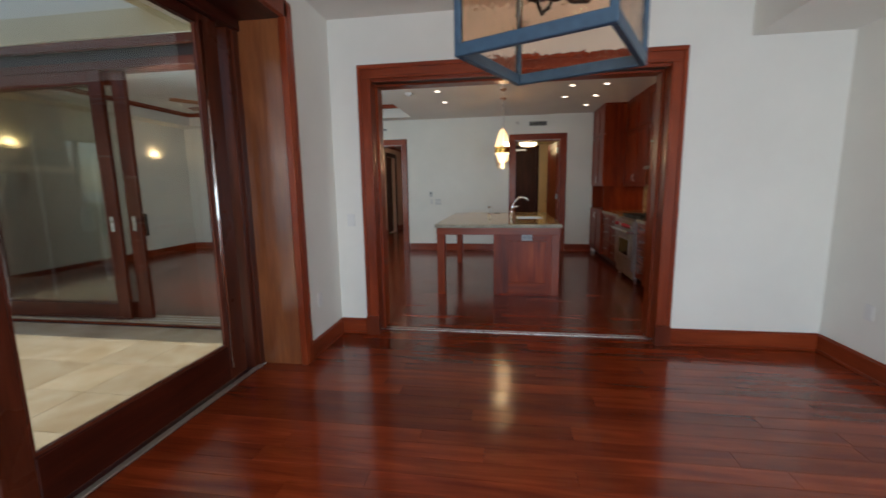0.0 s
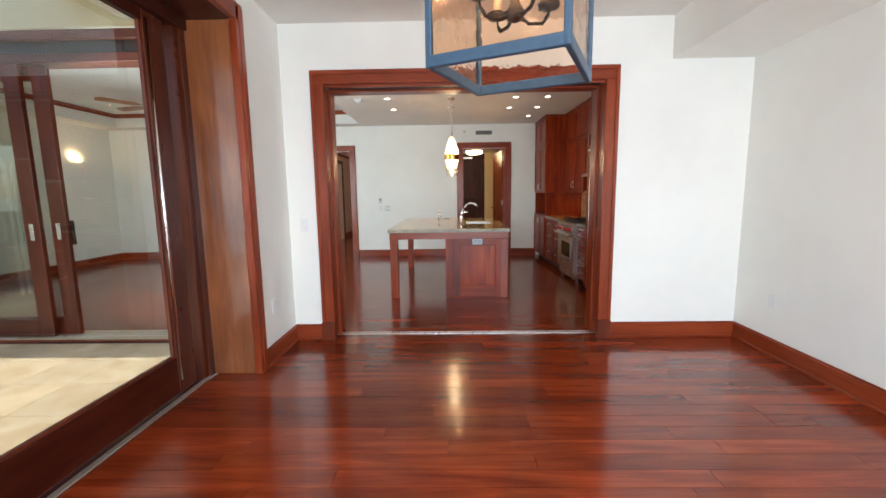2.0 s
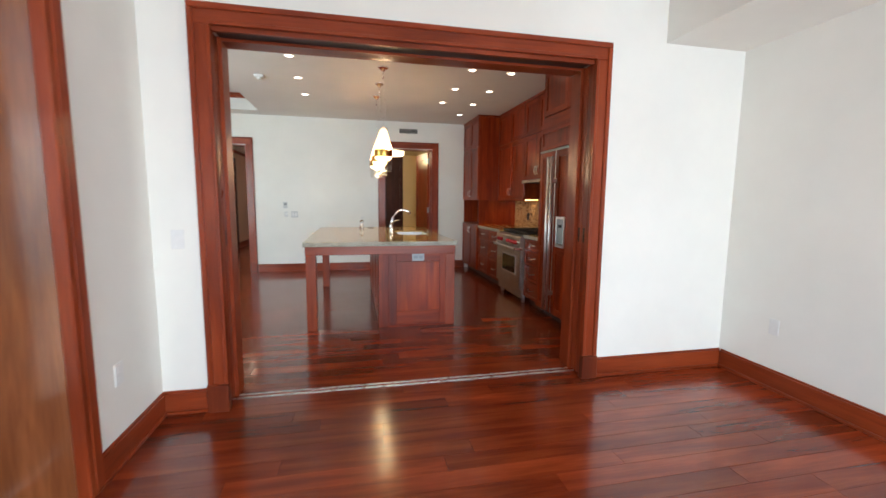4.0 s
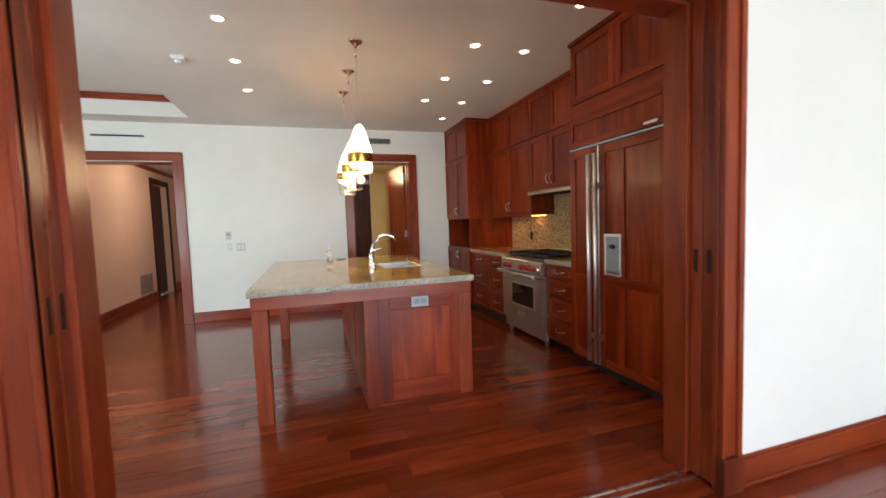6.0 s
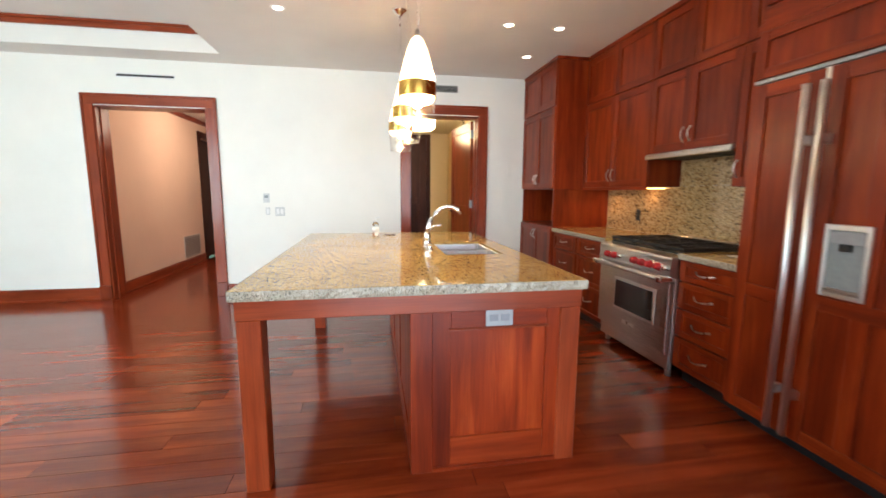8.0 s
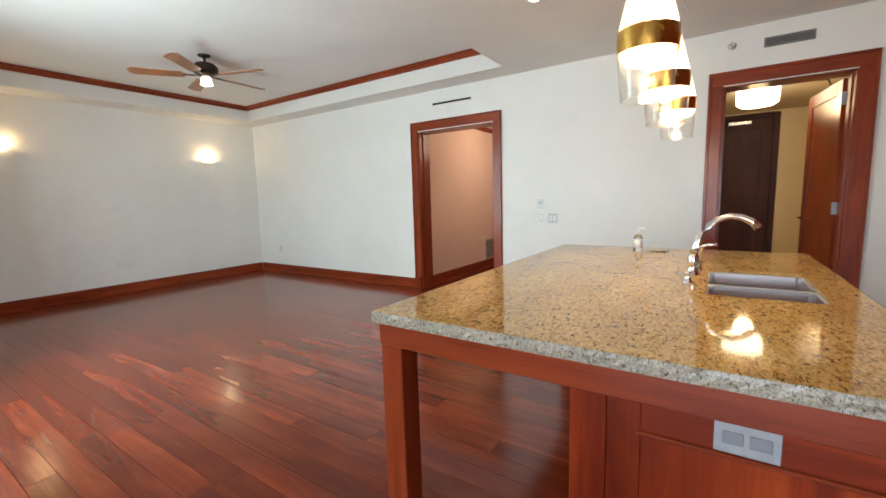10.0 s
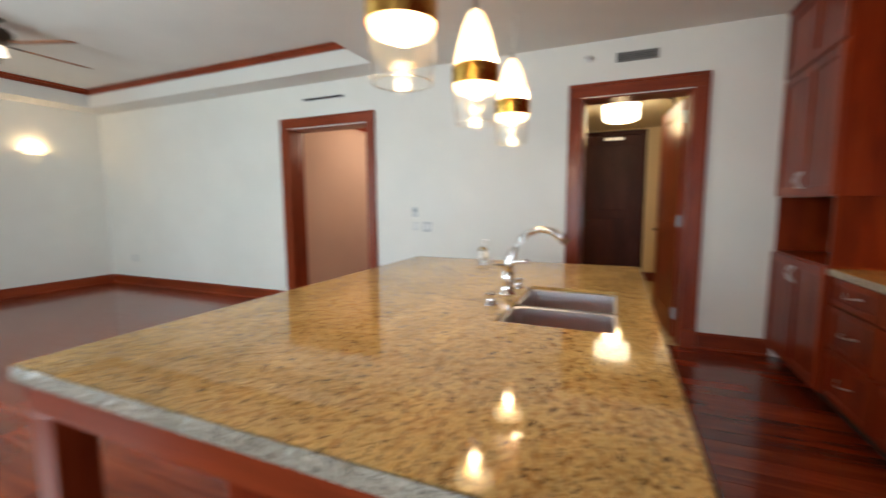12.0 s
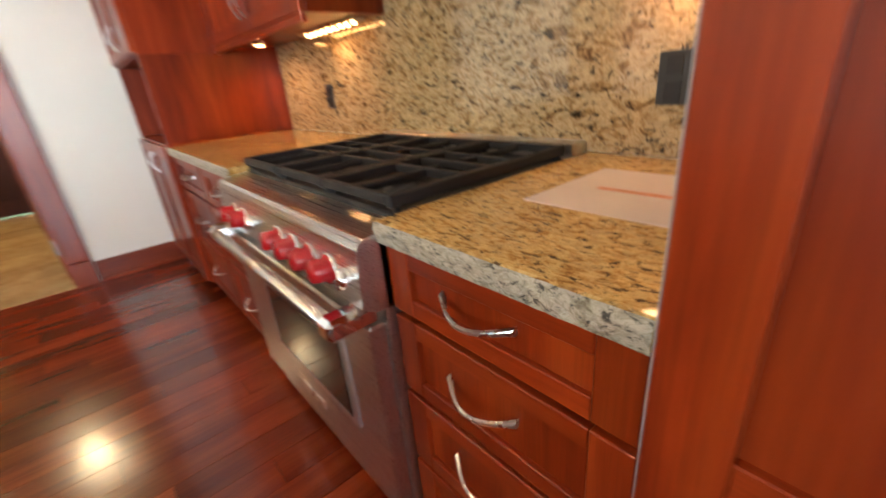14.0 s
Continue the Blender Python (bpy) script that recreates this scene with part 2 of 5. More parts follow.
M_iron = plain("cast_iron", (0.010, 0.010, 0.011), 0.62)
# black of real plastic parts, also painted where recesses and slots lie in shade
M_black = plain("black_plastic_and_shade", (0.015, 0.015, 0.016), 0.4)
M_white = plain("white_plastic", (0.80, 0.79, 0.76), 0.35, 0.02)
M_knob = plain("red_knob", (0.42, 0.012, 0.015), 0.25, 0.05)
M_oven = plain("oven_glass", (0.02, 0.015, 0.012), 0.06)
M_pane = pane_glass("window_pane", (0.90, 0.91, 0.88))
M_entry = wood("entry_door_wood", (0.040, 0.008, 0.004), (0.060, 0.012, 0.006), (0.08, 0.018, 0.008), 2, 0.5, 0.0, 0.05)
def travertine(name, a, b, c, rough):
    m, nt, p = mat(name)
    info = nt.nodes.new("ShaderNodeObjectInfo")
    tc = nt.nodes.new("ShaderNodeTexCoord")
    off = nt.nodes.new("ShaderNodeVectorMath")
    off.operation = "MULTIPLY_ADD"
    off.inputs[1].default_value = (9, 9, 9)
    nt.links.new(info.outputs["Random"], off.inputs[0])
    nt.links.new(tc.outputs["Object"], off.inputs[2])
    n1 = node(nt, "ShaderNodeTexNoise", Scale=4.0, Detail=8.0, Roughness=0.6, Distortion=0.8)
    nt.links.new(off.outputs[0], n1.inputs["Vector"])
    cr = ramp(nt, n1.outputs["Fac"], [(0.3, a), (0.5, b), (0.7, c)])
    n2 = node(nt, "ShaderNodeTexNoise", Scale=70.0, Detail=3.0)
    nt.links.new(off.outputs[0], n2.inputs["Vector"])
    pit = ramp(nt, n2.outputs["Fac"], [(0.32, (0.7, 0.66, 0.6)), (0.42, (1, 1, 1))])
    tone = ramp(nt, info.outputs["Random"], [(0.0, (0.88, 0.86, 0.83)), (1.0, (1.1, 1.09, 1.06))])
    col = mix(nt, "MULTIPLY", 0.8, cr.outputs[0], pit.outputs[0])
    col = mix(nt, "MULTIPLY", 1.0, col, tone.outputs[0])
    nt.links.new(col, p.inputs["Base Color"])
    p.inputs["Roughness"].default_value = rough
    bump(nt, p, n2.outputs["Fac"], 0.15, 0.001)
    return m


M_trav = travertine("travertine", (0.54, 0.41, 0.25), (0.68, 0.56, 0.39), (0.78, 0.69, 0.53), 0.4)
M_htile = travertine("hall_tile", (0.42, 0.28, 0.13), (0.55, 0.40, 0.21), (0.64, 0.50, 0.29), 0.25)


# ---------------------------------------------------------------- building blocks
BASE = {}


def box(bm, x0, x1, y0, y1, z0, z1, bevel=0.0):
    x0, x1 = min(x0, x1), max(x0, x1)
    y0, y1 = min(y0, y1), max(y0, y1)
    z0, z1 = min(z0, z1), max(z0, z1)
    r = bmesh.ops.create_cube(bm, size=1.0)
    bmesh.ops.scale(bm, vec=(x1 - x0, y1 - y0, z1 - z0), verts=r["verts"])
    bmesh.ops.translate(bm, vec=((x0 + x1) / 2, (y0 + y1) / 2, (z0 + z1) / 2), verts=r["verts"])
    if bevel:
        vs = set(r["verts"])
        edges = [e for e in bm.edges if e.verts[0] in vs and e.verts[1] in vs]
        bmesh.ops.bevel(bm, geom=edges, offset=bevel, segments=1, affect="EDGES", profile=0.5)


def boxes(*rows, bevel=0.0):
    bm = bmesh.new()
    for r in rows:
        box(bm, *r, bevel=bevel)
    return bm


def lathe(bm, profile, centre, steps=24, m=None):
    """A turned shape: profile rows are (radius, height) from the bottom up or the top down."""
    rings = []
    cx, cy, cz = centre
    for r, h in profile:
        ring = []
        for i in range(steps):
            a = 2 * math.pi * i / steps
            v = Vector((r * math.cos(a), r * math.sin(a), h))
            if m is not None:
                v = m @ v
            ring.append(bm.verts.new((cx + v.x, cy + v.y, cz + v.z)))
        rings.append(ring)
    for a, b in zip(rings, rings[1:]):
        for i in range(steps):
            f = bm.faces.new((a[i], a[(i + 1) % steps], b[(i + 1) % steps], b[i]))
            f.smooth = True
    if profile[0][0] > 1e-5:
        bm.faces.new(rings[0])
    if profile[-1][0] > 1e-5:
        bm.faces.new(rings[-1][::-1])
    bmesh.ops.recalc_face_normals(bm, faces=bm.faces)


def tube(bm, points, radius, steps=10):
    pts = [Vector(p) for p in points]
    rings = []
    for i, p in enumerate(pts):
        d = (pts[min(i + 1, len(pts) - 1)] - pts[max(i - 1, 0)]).normalized()
        up = Vector((0, 0, 1)) if abs(d.z) < 0.9 else Vector((1, 0, 0))
        u = d.cross(up).normalized()
        w = d.cross(u).normalized()
        r = radius[i] if isinstance(radius, (list, tuple)) else radius
        rings.append([bm.verts.new(p + r * (math.cos(2 * math.pi * k / steps) * u + math.sin(2 * math.pi * k / steps) * w)) for k in range(steps)])
    for a, b in zip(rings, rings[1:]):
        for k in range(steps):
            f = bm.faces.new((a[k], a[(k + 1) % steps], b[(k + 1) % steps], b[k]))
            f.smooth = True
    bm.faces.new(rings[0])
    bm.faces.new(rings[-1][::-1])
    bmesh.ops.recalc_face_normals(bm, faces=bm.faces)


def arc(a, b, bulge, n=10):
    """Points from a to b, bowed by the vector bulge."""
    a, b, bulge = Vector(a), Vector(b), Vector(bulge)
    return [a.lerp(b, i / n) + bulge * math.sin(math.pi * i / n) for i in range(n + 1)]


def mesh_of(name, bm, material):
    me = bpy.data.meshes.new(name)
    bm.to_mesh(me)
    bm.free()
    me.materials.append(material)
    return me


def thing(name, base, label, category, group="", kind=""):
    ob = new(name)
    ob.location = base
    BASE[ob.name] = Vector(base)
    return tagged(ob, label, category, group, kind)


def part(name, bm, material, parent, label=""):
    """Links a bmesh in world places as one mesh under a thing or part."""
    o = BASE[parent.name]
    bmesh.ops.translate(bm, vec=-o, verts=bm.verts)
    ob = new(name, mesh_of(name, bm, material))
    ob.parent = parent
    BASE[ob.name] = o
    return tagged(ob, label) if label else ob


def single(name, bm, material, label, category="", kind="", group=""):
    ob = new(name, mesh_of(name, bm, material))
    BASE[ob.name] = Vector((0, 0, 0))
    return tagged(ob, label, category, group, kind)


def structure(name, bm, material, label):
    return single(name, bm, material, label, kind="structure")


# ---------------------------------------------------------------- walls, ceilings
CEIL = 2.86
KCEIL = 2.82
WX = -7.06
structure("wall_east", boxes((2.985, 3.15, -1.8, 4.335, -0.1, 3.3), (2.90, 3.15, 4.45, 9.79, -0.1, 3.3)), M_wall, "plain white painted plaster wall")
structure("wall_west", boxes((WX - 0.2, WX, 4.335, 9.79, -0.1, 3.3)), M_wall, "plain white painted plaster wall with sconces")
structure("wall_north", boxes(
    (WX - 0.2, -3.03, 9.59, 9.79, -0.1, 3.3), (-3.03, -1.83, 9.59, 9.79, 2.29, 3.3), (-1.83, 0.60, 9.59, 9.79, -0.1, 3.3),
    (0.60, 1.53, 9.59, 9.79, 2.315, 3.3), (1.53, 2.90, 9.59, 9.79, -0.1, 3.3)), M_wall, "white painted wall with two cased doorways")
structure("wall_middle", boxes(
    (-2.35, -0.84, 4.335, 4.62, -0.1, 3.3), (-0.84, 1.76, 4.335, 4.62, 2.345, 3.3), (1.76, 2.985, 4.335, 4.62, -0.1, 3.3),
    (-6.45, -2.35, 4.335, 4.62, 2.86, 3.3), (WX, -6.45, 4.335, 4.62, -0.1, 3.3)), M_wall, "white painted wall between dining room and kitchen")
structure("wall_dining_west", boxes(
    (-1.72, -1.16, 3.585, 4.334, -0.1, 3.3), (-1.95, -1.16, -0.9, 3.585, 2.62, 3.3), (-1.95, -1.16, -1.8, -0.9, -0.1, 3.3)),
    M_wall, "thick white painted wall with a sliding glass door")
structure("wall_dining_south", boxes(
    (-1.16, -0.9, -1.8, -1.6, -0.1, 3.3), (2.7, 2.985, -1.8, -1.6, -0.1, 3.3), (-0.9, 2.7, -1.8, -1.6, 2.45, 3.3), (-0.9, 2.7, -1.8, -1.6, -0.1, 0.15)),
    M_wall, "white painted wall with a wide window")
structure("ceiling_dining", boxes((-1.95, 3.15, -1.8, 4.5, CEIL, 3.4)), M_ceiling, "flat cream painted plaster ceiling")
structure("ceiling_kitchen", boxes((-1.52, 3.15, 4.5, 9.79, KCEIL, 3.4)), M_ceiling, "flat cream painted plaster ceiling with downlights")
structure("ceiling_great_room", boxes(
    (WX - 0.2, -1.52, 4.5, 4.95, KCEIL, 3.4), (WX - 0.2, -1.52, 9.225, 9.79, KCEIL, 3.4), (WX - 0.2, -6.60, 4.95, 9.225, KCEIL, 3.4),
    (-6.60, -1.52, 4.95, 9.225, 3.08, 3.4)), M_ceiling, "cream painted tray ceiling")
structure("soffit_beam", boxes((2.278, 2.985, -1.6, 4.335, 2.506, CEIL)), M_wall, "boxed soffit along the dining room wall")


def crown(name, rows, material, label):
    t = thing(name, (0, 0, 0), label, "", kind="structure")
    for r in rows:
        x0, x1, y0, y1, z0, z1 = r
        part("moulding", boxes(r, bevel=0.006), material if x1 - x0 > y1 - y0 else M_trim_y, t)
    return t


crown("trim_tray", [
    (-6.60, -1.52, 9.19, 9.225, 3.005, 3.08), (-6.60, -1.52, 4.95, 4.985, 3.005, 3.08), (-6.60, -6.565, 4.985, 9.19, 3.005, 3.08),
    (-1.555, -1.52, 4.985, 9.19, 3.005, 3.08), (-6.565, -1.555, 9.165, 9.19, 3.05, 3.08), (-6.565, -6.54, 4.985, 9.165, 3.05, 3.08)],
    M_trim_x, "reddish wooden crown moulding round the ceiling tray")


# ---------------------------------------------------------------- baseboards and casings
def baseboard(name, runs):
    """Runs: (axis, start, end, face, side); a moulded board with a cap and a shoe."""
    t = thing(name, (0, 0, 0), "reddish brown varnished wooden baseboard", "", kind="structure")
    for axis, a, b, face, side in runs:
        bm = bmesh.new()
        for depth, z0, z1 in ((0.018, 0.02, 0.135), (0.011, 0.135, 0.150), (0.026, 0.0, 0.02)):
            if axis == "x":
                box(bm, a, b, face, face + side * depth, z0, z1, 0.003)
            else:
                box(bm, face, face + side * depth, a, b, z0, z1, 0.003)
        part("board", bm, M_trim_x if axis == "x" else M_trim_y, t)
    return t


baseboard("baseboard_dining", [("x", -1.16, -0.895, 4.335, -1), ("x", 1.83, 2.985, 4.335, -1), ("y", -1.6, 4.31, 2.985, -1), ("y", 3.60, 4.31, -1.16, 1)])
baseboard("baseboard_north", [("x", WX, -3.155, 9.59, -1), ("x", -1.705, 0.475, 9.59, -1), ("x", 1.655, 2.2, 9.59, -1)])
baseboard("baseboard_west", [("y", 4.62, 9.56, WX, 1)])
baseboard("baseboard_middle", [("x", -2.3, -0.91, 4.62, 1)])


def casing(name, x0, x1, top, y_out, y_in, side, w=0.12, label="reddish varnished wooden door casing with moulded edge"):
    """Cased opening in a wall across y; x0, x1 clear width. side: the way the casing faces."""
    t = thing(name, ((x0 + x1) / 2, y_out, 0), label, "", kind="structure")
    f = y_out
    for a, b, s in ((x0 - w, x0, 1), (x1, x1 + w, -1)):
        out = a if s > 0 else b
        part("side_casing", boxes((a, b, f, f + side * 0.020, 0.175, top), (out, out + s * 0.028, f, f + side * 0.032, 0.175, top + w - 0.028), bevel=0.004), M_trim_v, t)
        part("plinth_block", boxes((a - 0.006, b + 0.002, f, f + side * 0.038, 0.0, 0.175), bevel=0.004), M_trim_v, t)
    part("head_casing", boxes((x0 - w, x1 + w, f, f + side * 0.0202, top, top + w - 0.001), (x0 - w, x1 + w, f, f + side * 0.0322, top + w - 0.028, top + w), bevel=0.004), M_trim_x, t)
    lo, hi = sorted((y_out, y_in))
    part("jamb", boxes((x0 - 0.02, x0 + 0.012, lo, hi, 0, top)), M_trim_v, t)
    part("jamb", boxes((x1 - 0.012, x1 + 0.02, lo, hi, 0, top)), M_trim_v, t)
    part("head_jamb", boxes((x0 + 0.012, x1 - 0.012, lo, hi, top - 0.02, top + 0.01)), M_trim_x, t)
    part("stop", boxes((x0 + 0.012, x0 + 0.026, lo + 0.08, hi - 0.06, 0, top - 0.02), (x1 - 0.026, x1 - 0.012, lo + 0.08, hi - 0.06, 0, top - 0.02)), M_trim_v, t)
    return t


casing("door_1", -3.025, -1.832, 2.30, 9.59, 9.84, -1)
casing("door_2", 0.60, 1.528, 2.323, 9.59, 9.84, -1)

# the wide pocket-door opening
t = thing("door_3", (0.46, 4.335, 0), "wide cased opening with sliding pocket doors and plinth blocks", "", kind="structure")
for a, b, inner, s in ((-0.893, -0.775, -0.775, 1), (1.705, 1.823, 1.705, -1)):
    out = a if s > 0 else b
    part("side_casing", boxes((a, b, 4.312, 4.335, 0.175, 2.343), (out, out + s * 0.032, 4.298, 4.335, 0.175, 2.425), (inner - s * 0.022, inner, 4.304, 4.335, 0.175, 2.343), bevel=0.004), M_trim_v, t)
    part("plinth_block", boxes((a - 0.006, b + 0.003, 4.290, 4.335, 0.0, 0.177), bevel=0.004), M_plinth, t, "dark wooden plinth block")
    part("jamb", boxes((inner - s * 0.045, inner, 4.336, 4.362, 0, 2.343), bevel=0.003), M_trim_v, t)
    part("jamb", boxes((inner - s * 0.045, inner + s * 0.006, 4.500, 4.640, 0, 2.343), bevel=0.003), M_trim_v, t)
    part("slot_back", boxes((inner - s * 0.060, inner - s * 0.050, 4.362, 4.500, 0, 2.343)), M_dark_v, t)
    for y in (4.364, 4.433):
        leaf = part("pocket_door", boxes((inner - s * 0.048, inner - s * 0.016, y, y + 0.065, 0.012, 2.335), bevel=0.003), M_trim_v, t)
        part("finger_pull", boxes((inner - s * 0.0165, inner - s * 0.0145, y + 0.022, y + 0.043, 1.04, 1.15)), M_bronze, leaf, "dark bronze recessed finger pull")
part("head_casing", boxes((-0.893, 1.823, 4.312, 4.335, 2.343, 2.459), (-0.893, 1.823, 4.2975, 4.335, 2.425, 2.460), (-0.775, 1.705, 4.304, 4.335, 2.343, 2.365), bevel=0.004), M_trim_x, t)
part("head_jamb", boxes((-0.775, 1.705, 4.336, 4.362, 2.318, 2.345), (-0.775, 1.705, 4.500, 4.640, 2.318, 2.345)), M_trim_x, t)
# the slot's inner shade is painted as a flat black strip
part("track_slot", boxes((-0.775, 1.705, 4.362, 4.500, 2.336, 2.345)), M_black, t, "black strip for the shade in the overhead track slot")
for y in (4.462, 4.512):
    part("floor_track", boxes((-0.80, 1.73, y - 0.008, y + 0.008, 0.0, 0.006), bevel=0.0015), M_nickel, t, "metal floor guide track")
for a, b in ((-0.893, -0.775), (1.705, 1.823)):
    part("kitchen_casing", boxes((a, b, 4.62, 4.642, 0.0, 2.459), bevel=0.004), M_trim_v, t)
part("kitchen_head_casing", boxes((-0.775, 1.705, 4.62, 4.642, 2.343, 2.459), bevel=0.004), M_trim_x, t)

# ---------------------------------------------------------------- sliding glass door of the dining room
t = thing("window_1", (-1.55, 2.0, 0), "large dark-stained wooden sliding glass door to the lanai", "", kind="structure")
part("jamb_panel", boxes((-1.53, -1.18, 3.575, 3.60, 0.0, 2.62), bevel=0.003), M_panel, t, "honey-brown wooden jamb panel")
part("jamb_edge", boxes((-1.195, -1.140, 3.560, 3.60, 0.0, 2.70), bevel=0.005), M_trim_v, t)
part("jamb_edge", boxes((-1.16, -1.136, 3.60, 3.66, 0.0, 2.70), bevel=0.004), M_trim_v, t)
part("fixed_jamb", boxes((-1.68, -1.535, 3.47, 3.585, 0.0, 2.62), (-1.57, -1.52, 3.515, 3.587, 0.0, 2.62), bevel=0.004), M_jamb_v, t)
part("outer_jamb", boxes((-1.735, -1.682, 3.50, 3.584, -0.02, 2.62), (-1.745, -1.721, 3.584, 3.66, -0.02, 2.70), bevel=0.004), M_slid_v, t, "reddish outer door jamb")
for z in (0.35, 0.85, 1.35, 1.85):
    bm = bmesh.new()
    lathe(bm, [(0.005, 0.0), (0.005, 0.002), (0.0, 0.0025)], (-1.545, 3.513, z), 8, Euler((radians(90), 0, 0)).to_matrix())
    part("screw", bm, M_nickel, t)
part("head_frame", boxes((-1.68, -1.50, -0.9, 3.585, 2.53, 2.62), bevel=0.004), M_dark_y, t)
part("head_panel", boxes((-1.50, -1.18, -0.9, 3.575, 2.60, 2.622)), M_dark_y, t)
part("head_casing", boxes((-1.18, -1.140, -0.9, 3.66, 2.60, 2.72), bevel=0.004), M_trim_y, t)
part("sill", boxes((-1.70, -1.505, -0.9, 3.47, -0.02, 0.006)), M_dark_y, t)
part("sill_track", boxes((-1.545, -1.505, -0.9, 3.52, 0.0, 0.012), bevel=0.003), M_alu, t, "pale metal sill track")
for a, b, x in ((1.83, 3.39, -1.55), (0.40, 1.89, -1.615), (-0.88, 0.46, -1.55)):
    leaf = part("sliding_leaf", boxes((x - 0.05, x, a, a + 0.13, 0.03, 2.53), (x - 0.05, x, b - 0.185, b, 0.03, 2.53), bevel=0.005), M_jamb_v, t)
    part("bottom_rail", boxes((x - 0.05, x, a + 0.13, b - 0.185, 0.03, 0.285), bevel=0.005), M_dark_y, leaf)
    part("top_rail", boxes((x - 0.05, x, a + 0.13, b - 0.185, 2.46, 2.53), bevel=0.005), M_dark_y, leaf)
    part("bead", boxes((x - 0.036, x - 0.012, a + 0.13, b - 0.185, 0.285, 0.30), (x - 0.036, x - 0.012, b - 0.20, b - 0.185, 0.30, 2.46), (x - 0.036, x - 0.012, a + 0.13, a + 0.145, 0.30, 2.46)), M_slid_v, leaf)
    gl = part("pane", boxes((x - 0.027, x - 0.025, a + 0.13, b - 0.185, 0.285, 2.46)), M_pane, leaf)
    gl.visible_shadow = False
bm = bmesh.new()
tube(bm, [(-1.547, 3.226, 0.12), (-1.547, 3.226, 2.48)], 0.011, 12)
part("weather_strip", bm, M_chrome, t, "bright rounded metal weather strip")

# window behind the walk
t = thing("window_2", (0.9, -1.7, 0.15), "wide dark-framed window behind the dining room", "", kind="structure")
part("window_frame", boxes((-0.9, 2.7, -1.74, -1.66, 0.15, 0.23), (-0.9, 2.7, -1.74, -1.66, 2.37, 2.45), (-0.9, -0.82, -1.74, -1.66, 0.23, 2.37), (2.62, 2.7, -1.74, -1.66, 0.23, 2.37), (0.86, 0.94, -1.74, -1.66, 0.23, 2.37)), M_dark_v, t)
for a, b in ((-0.82, 0.86), (0.94, 2.62)):
    gl = part("pane", boxes((a, b, -1.702, -1.698, 0.23, 2.37)), M_pane, t)
    gl.visible_shadow = False

# sliding doors of the great room, pushed half open
t = thing("window_3", (-4.4, 4.5, 0), "reddish wooden sliding glass doors pushed half open", "", kind="structure")
part("head_frame", boxes((-6.45, -2.35, 4.40, 4.60, 2.60, 2.68), (-6.45, -2.35, 4.345, 4.40, 2.78, 2.86), bevel=0.004), M_slid_x, t)
# solid black block stands in for the shaded hollow above the doors
part("pocket", boxes((-6.45, -2.35, 4.41, 4.60, 2.68, 2.86)), M_black, t, "black block for the shade in the screen pocket")
part("side_jamb", boxes((-2.42, -2.352, 4.38, 4.61, 0, 2.78), bevel=0.004), M_slid_v, t)
part("side_jamb", boxes((-6.448, -6.38, 4.38, 4.61, 0, 2.78), bevel=0.004), M_slid_v, t)
part("sill", boxes((-6.45, -2.35, 4.37, 4.62, -0.04, 0.010), bevel=0.004), M_trav, t, "pale stone sill with tracks")
for y in (4.43, 4.50, 4.57):
    part("sill_track", boxes((-6.38, -2.42, y - 0.006, y + 0.006, 0.010, 0.016)), M_nickel, t)
for a, b, y in ((-5.6, -3.605, 4.405), (-5.4, -3.41, 4.475)):
    leaf = part("sliding_leaf", boxes((a, a + 0.13, y, y + 0.05, 0.017, 2.60), (b - 0.15, b, y, y + 0.05, 0.017, 2.60), bevel=0.005), M_slid_v, t)
    part("bottom_rail", boxes((a + 0.13, b - 0.15, y, y + 0.05, 0.017, 0.19), bevel=0.005), M_slid_x, leaf)
    part("top_rail", boxes((a + 0.13, b - 0.15, y, y + 0.05, 2.47, 2.60), bevel=0.005), M_slid_x, leaf)
    gl = part("pane", boxes((a + 0.13, b - 0.15, y + 0.024, y + 0.026, 0.19, 2.47)), M_pane, leaf)
    gl.visible_shadow = False
    if b > -3.5:
        part("pull_handle", boxes((b - 0.03, b + 0.012, y + 0.05, y + 0.085, 0.92, 1.16), bevel=0.006), M_bronze, leaf, "dark bronze pull handle")
    part("flush_pull", boxes((b - 0.10, b - 0.06, y - 0.004, y, 0.98, 1.14), bevel=0.0015), M_nickel, leaf, "brushed metal flush pull")


# ---------------------------------------------------------------- kitchen cabinets along the east wall
def shaker(name, parent, face, y0, y1, z0, z1, rail=0.065, thick=0.022, gap=0.002, mids=(), mullions=(), stile=None):
    """A frame-and-panel front that faces west; face is the x of its front. The panel carries stiles and rails."""
    y0, y1, z0, z1 = y0 + gap, y1 - gap, z0 + gap, z1 - gap
    d = part(name, boxes((face + 0.011, face + thick - 0.001, y0 + 0.004, y1 - 0.004, z0 + 0.004, z1 - 0.004)), M_cab_v, parent)
    side = stile or rail
    for a, b in ((y0, y0 + side), (y1 - side, y1)):
        part("stile", boxes((face, face + thick, a, b, z0, z1), bevel=0.002), M_cab_v, d)
    for a, b in [(z0, z0 + rail), (z1 - rail, z1)] + [(z - rail / 2, z + rail / 2) for z in mids]:
        part("rail", boxes((face + 0.0003, face + thick, y0 + side, y1 - side, a, b), bevel=0.002), M_cab_y, d)
    for y in mullions:
        part("mullion", boxes((face + 0.0006, face + thick, y - rail / 2, y + rail / 2, z0 + rail, z1 - rail), bevel=0.002), M_cab_v, d)
    return d


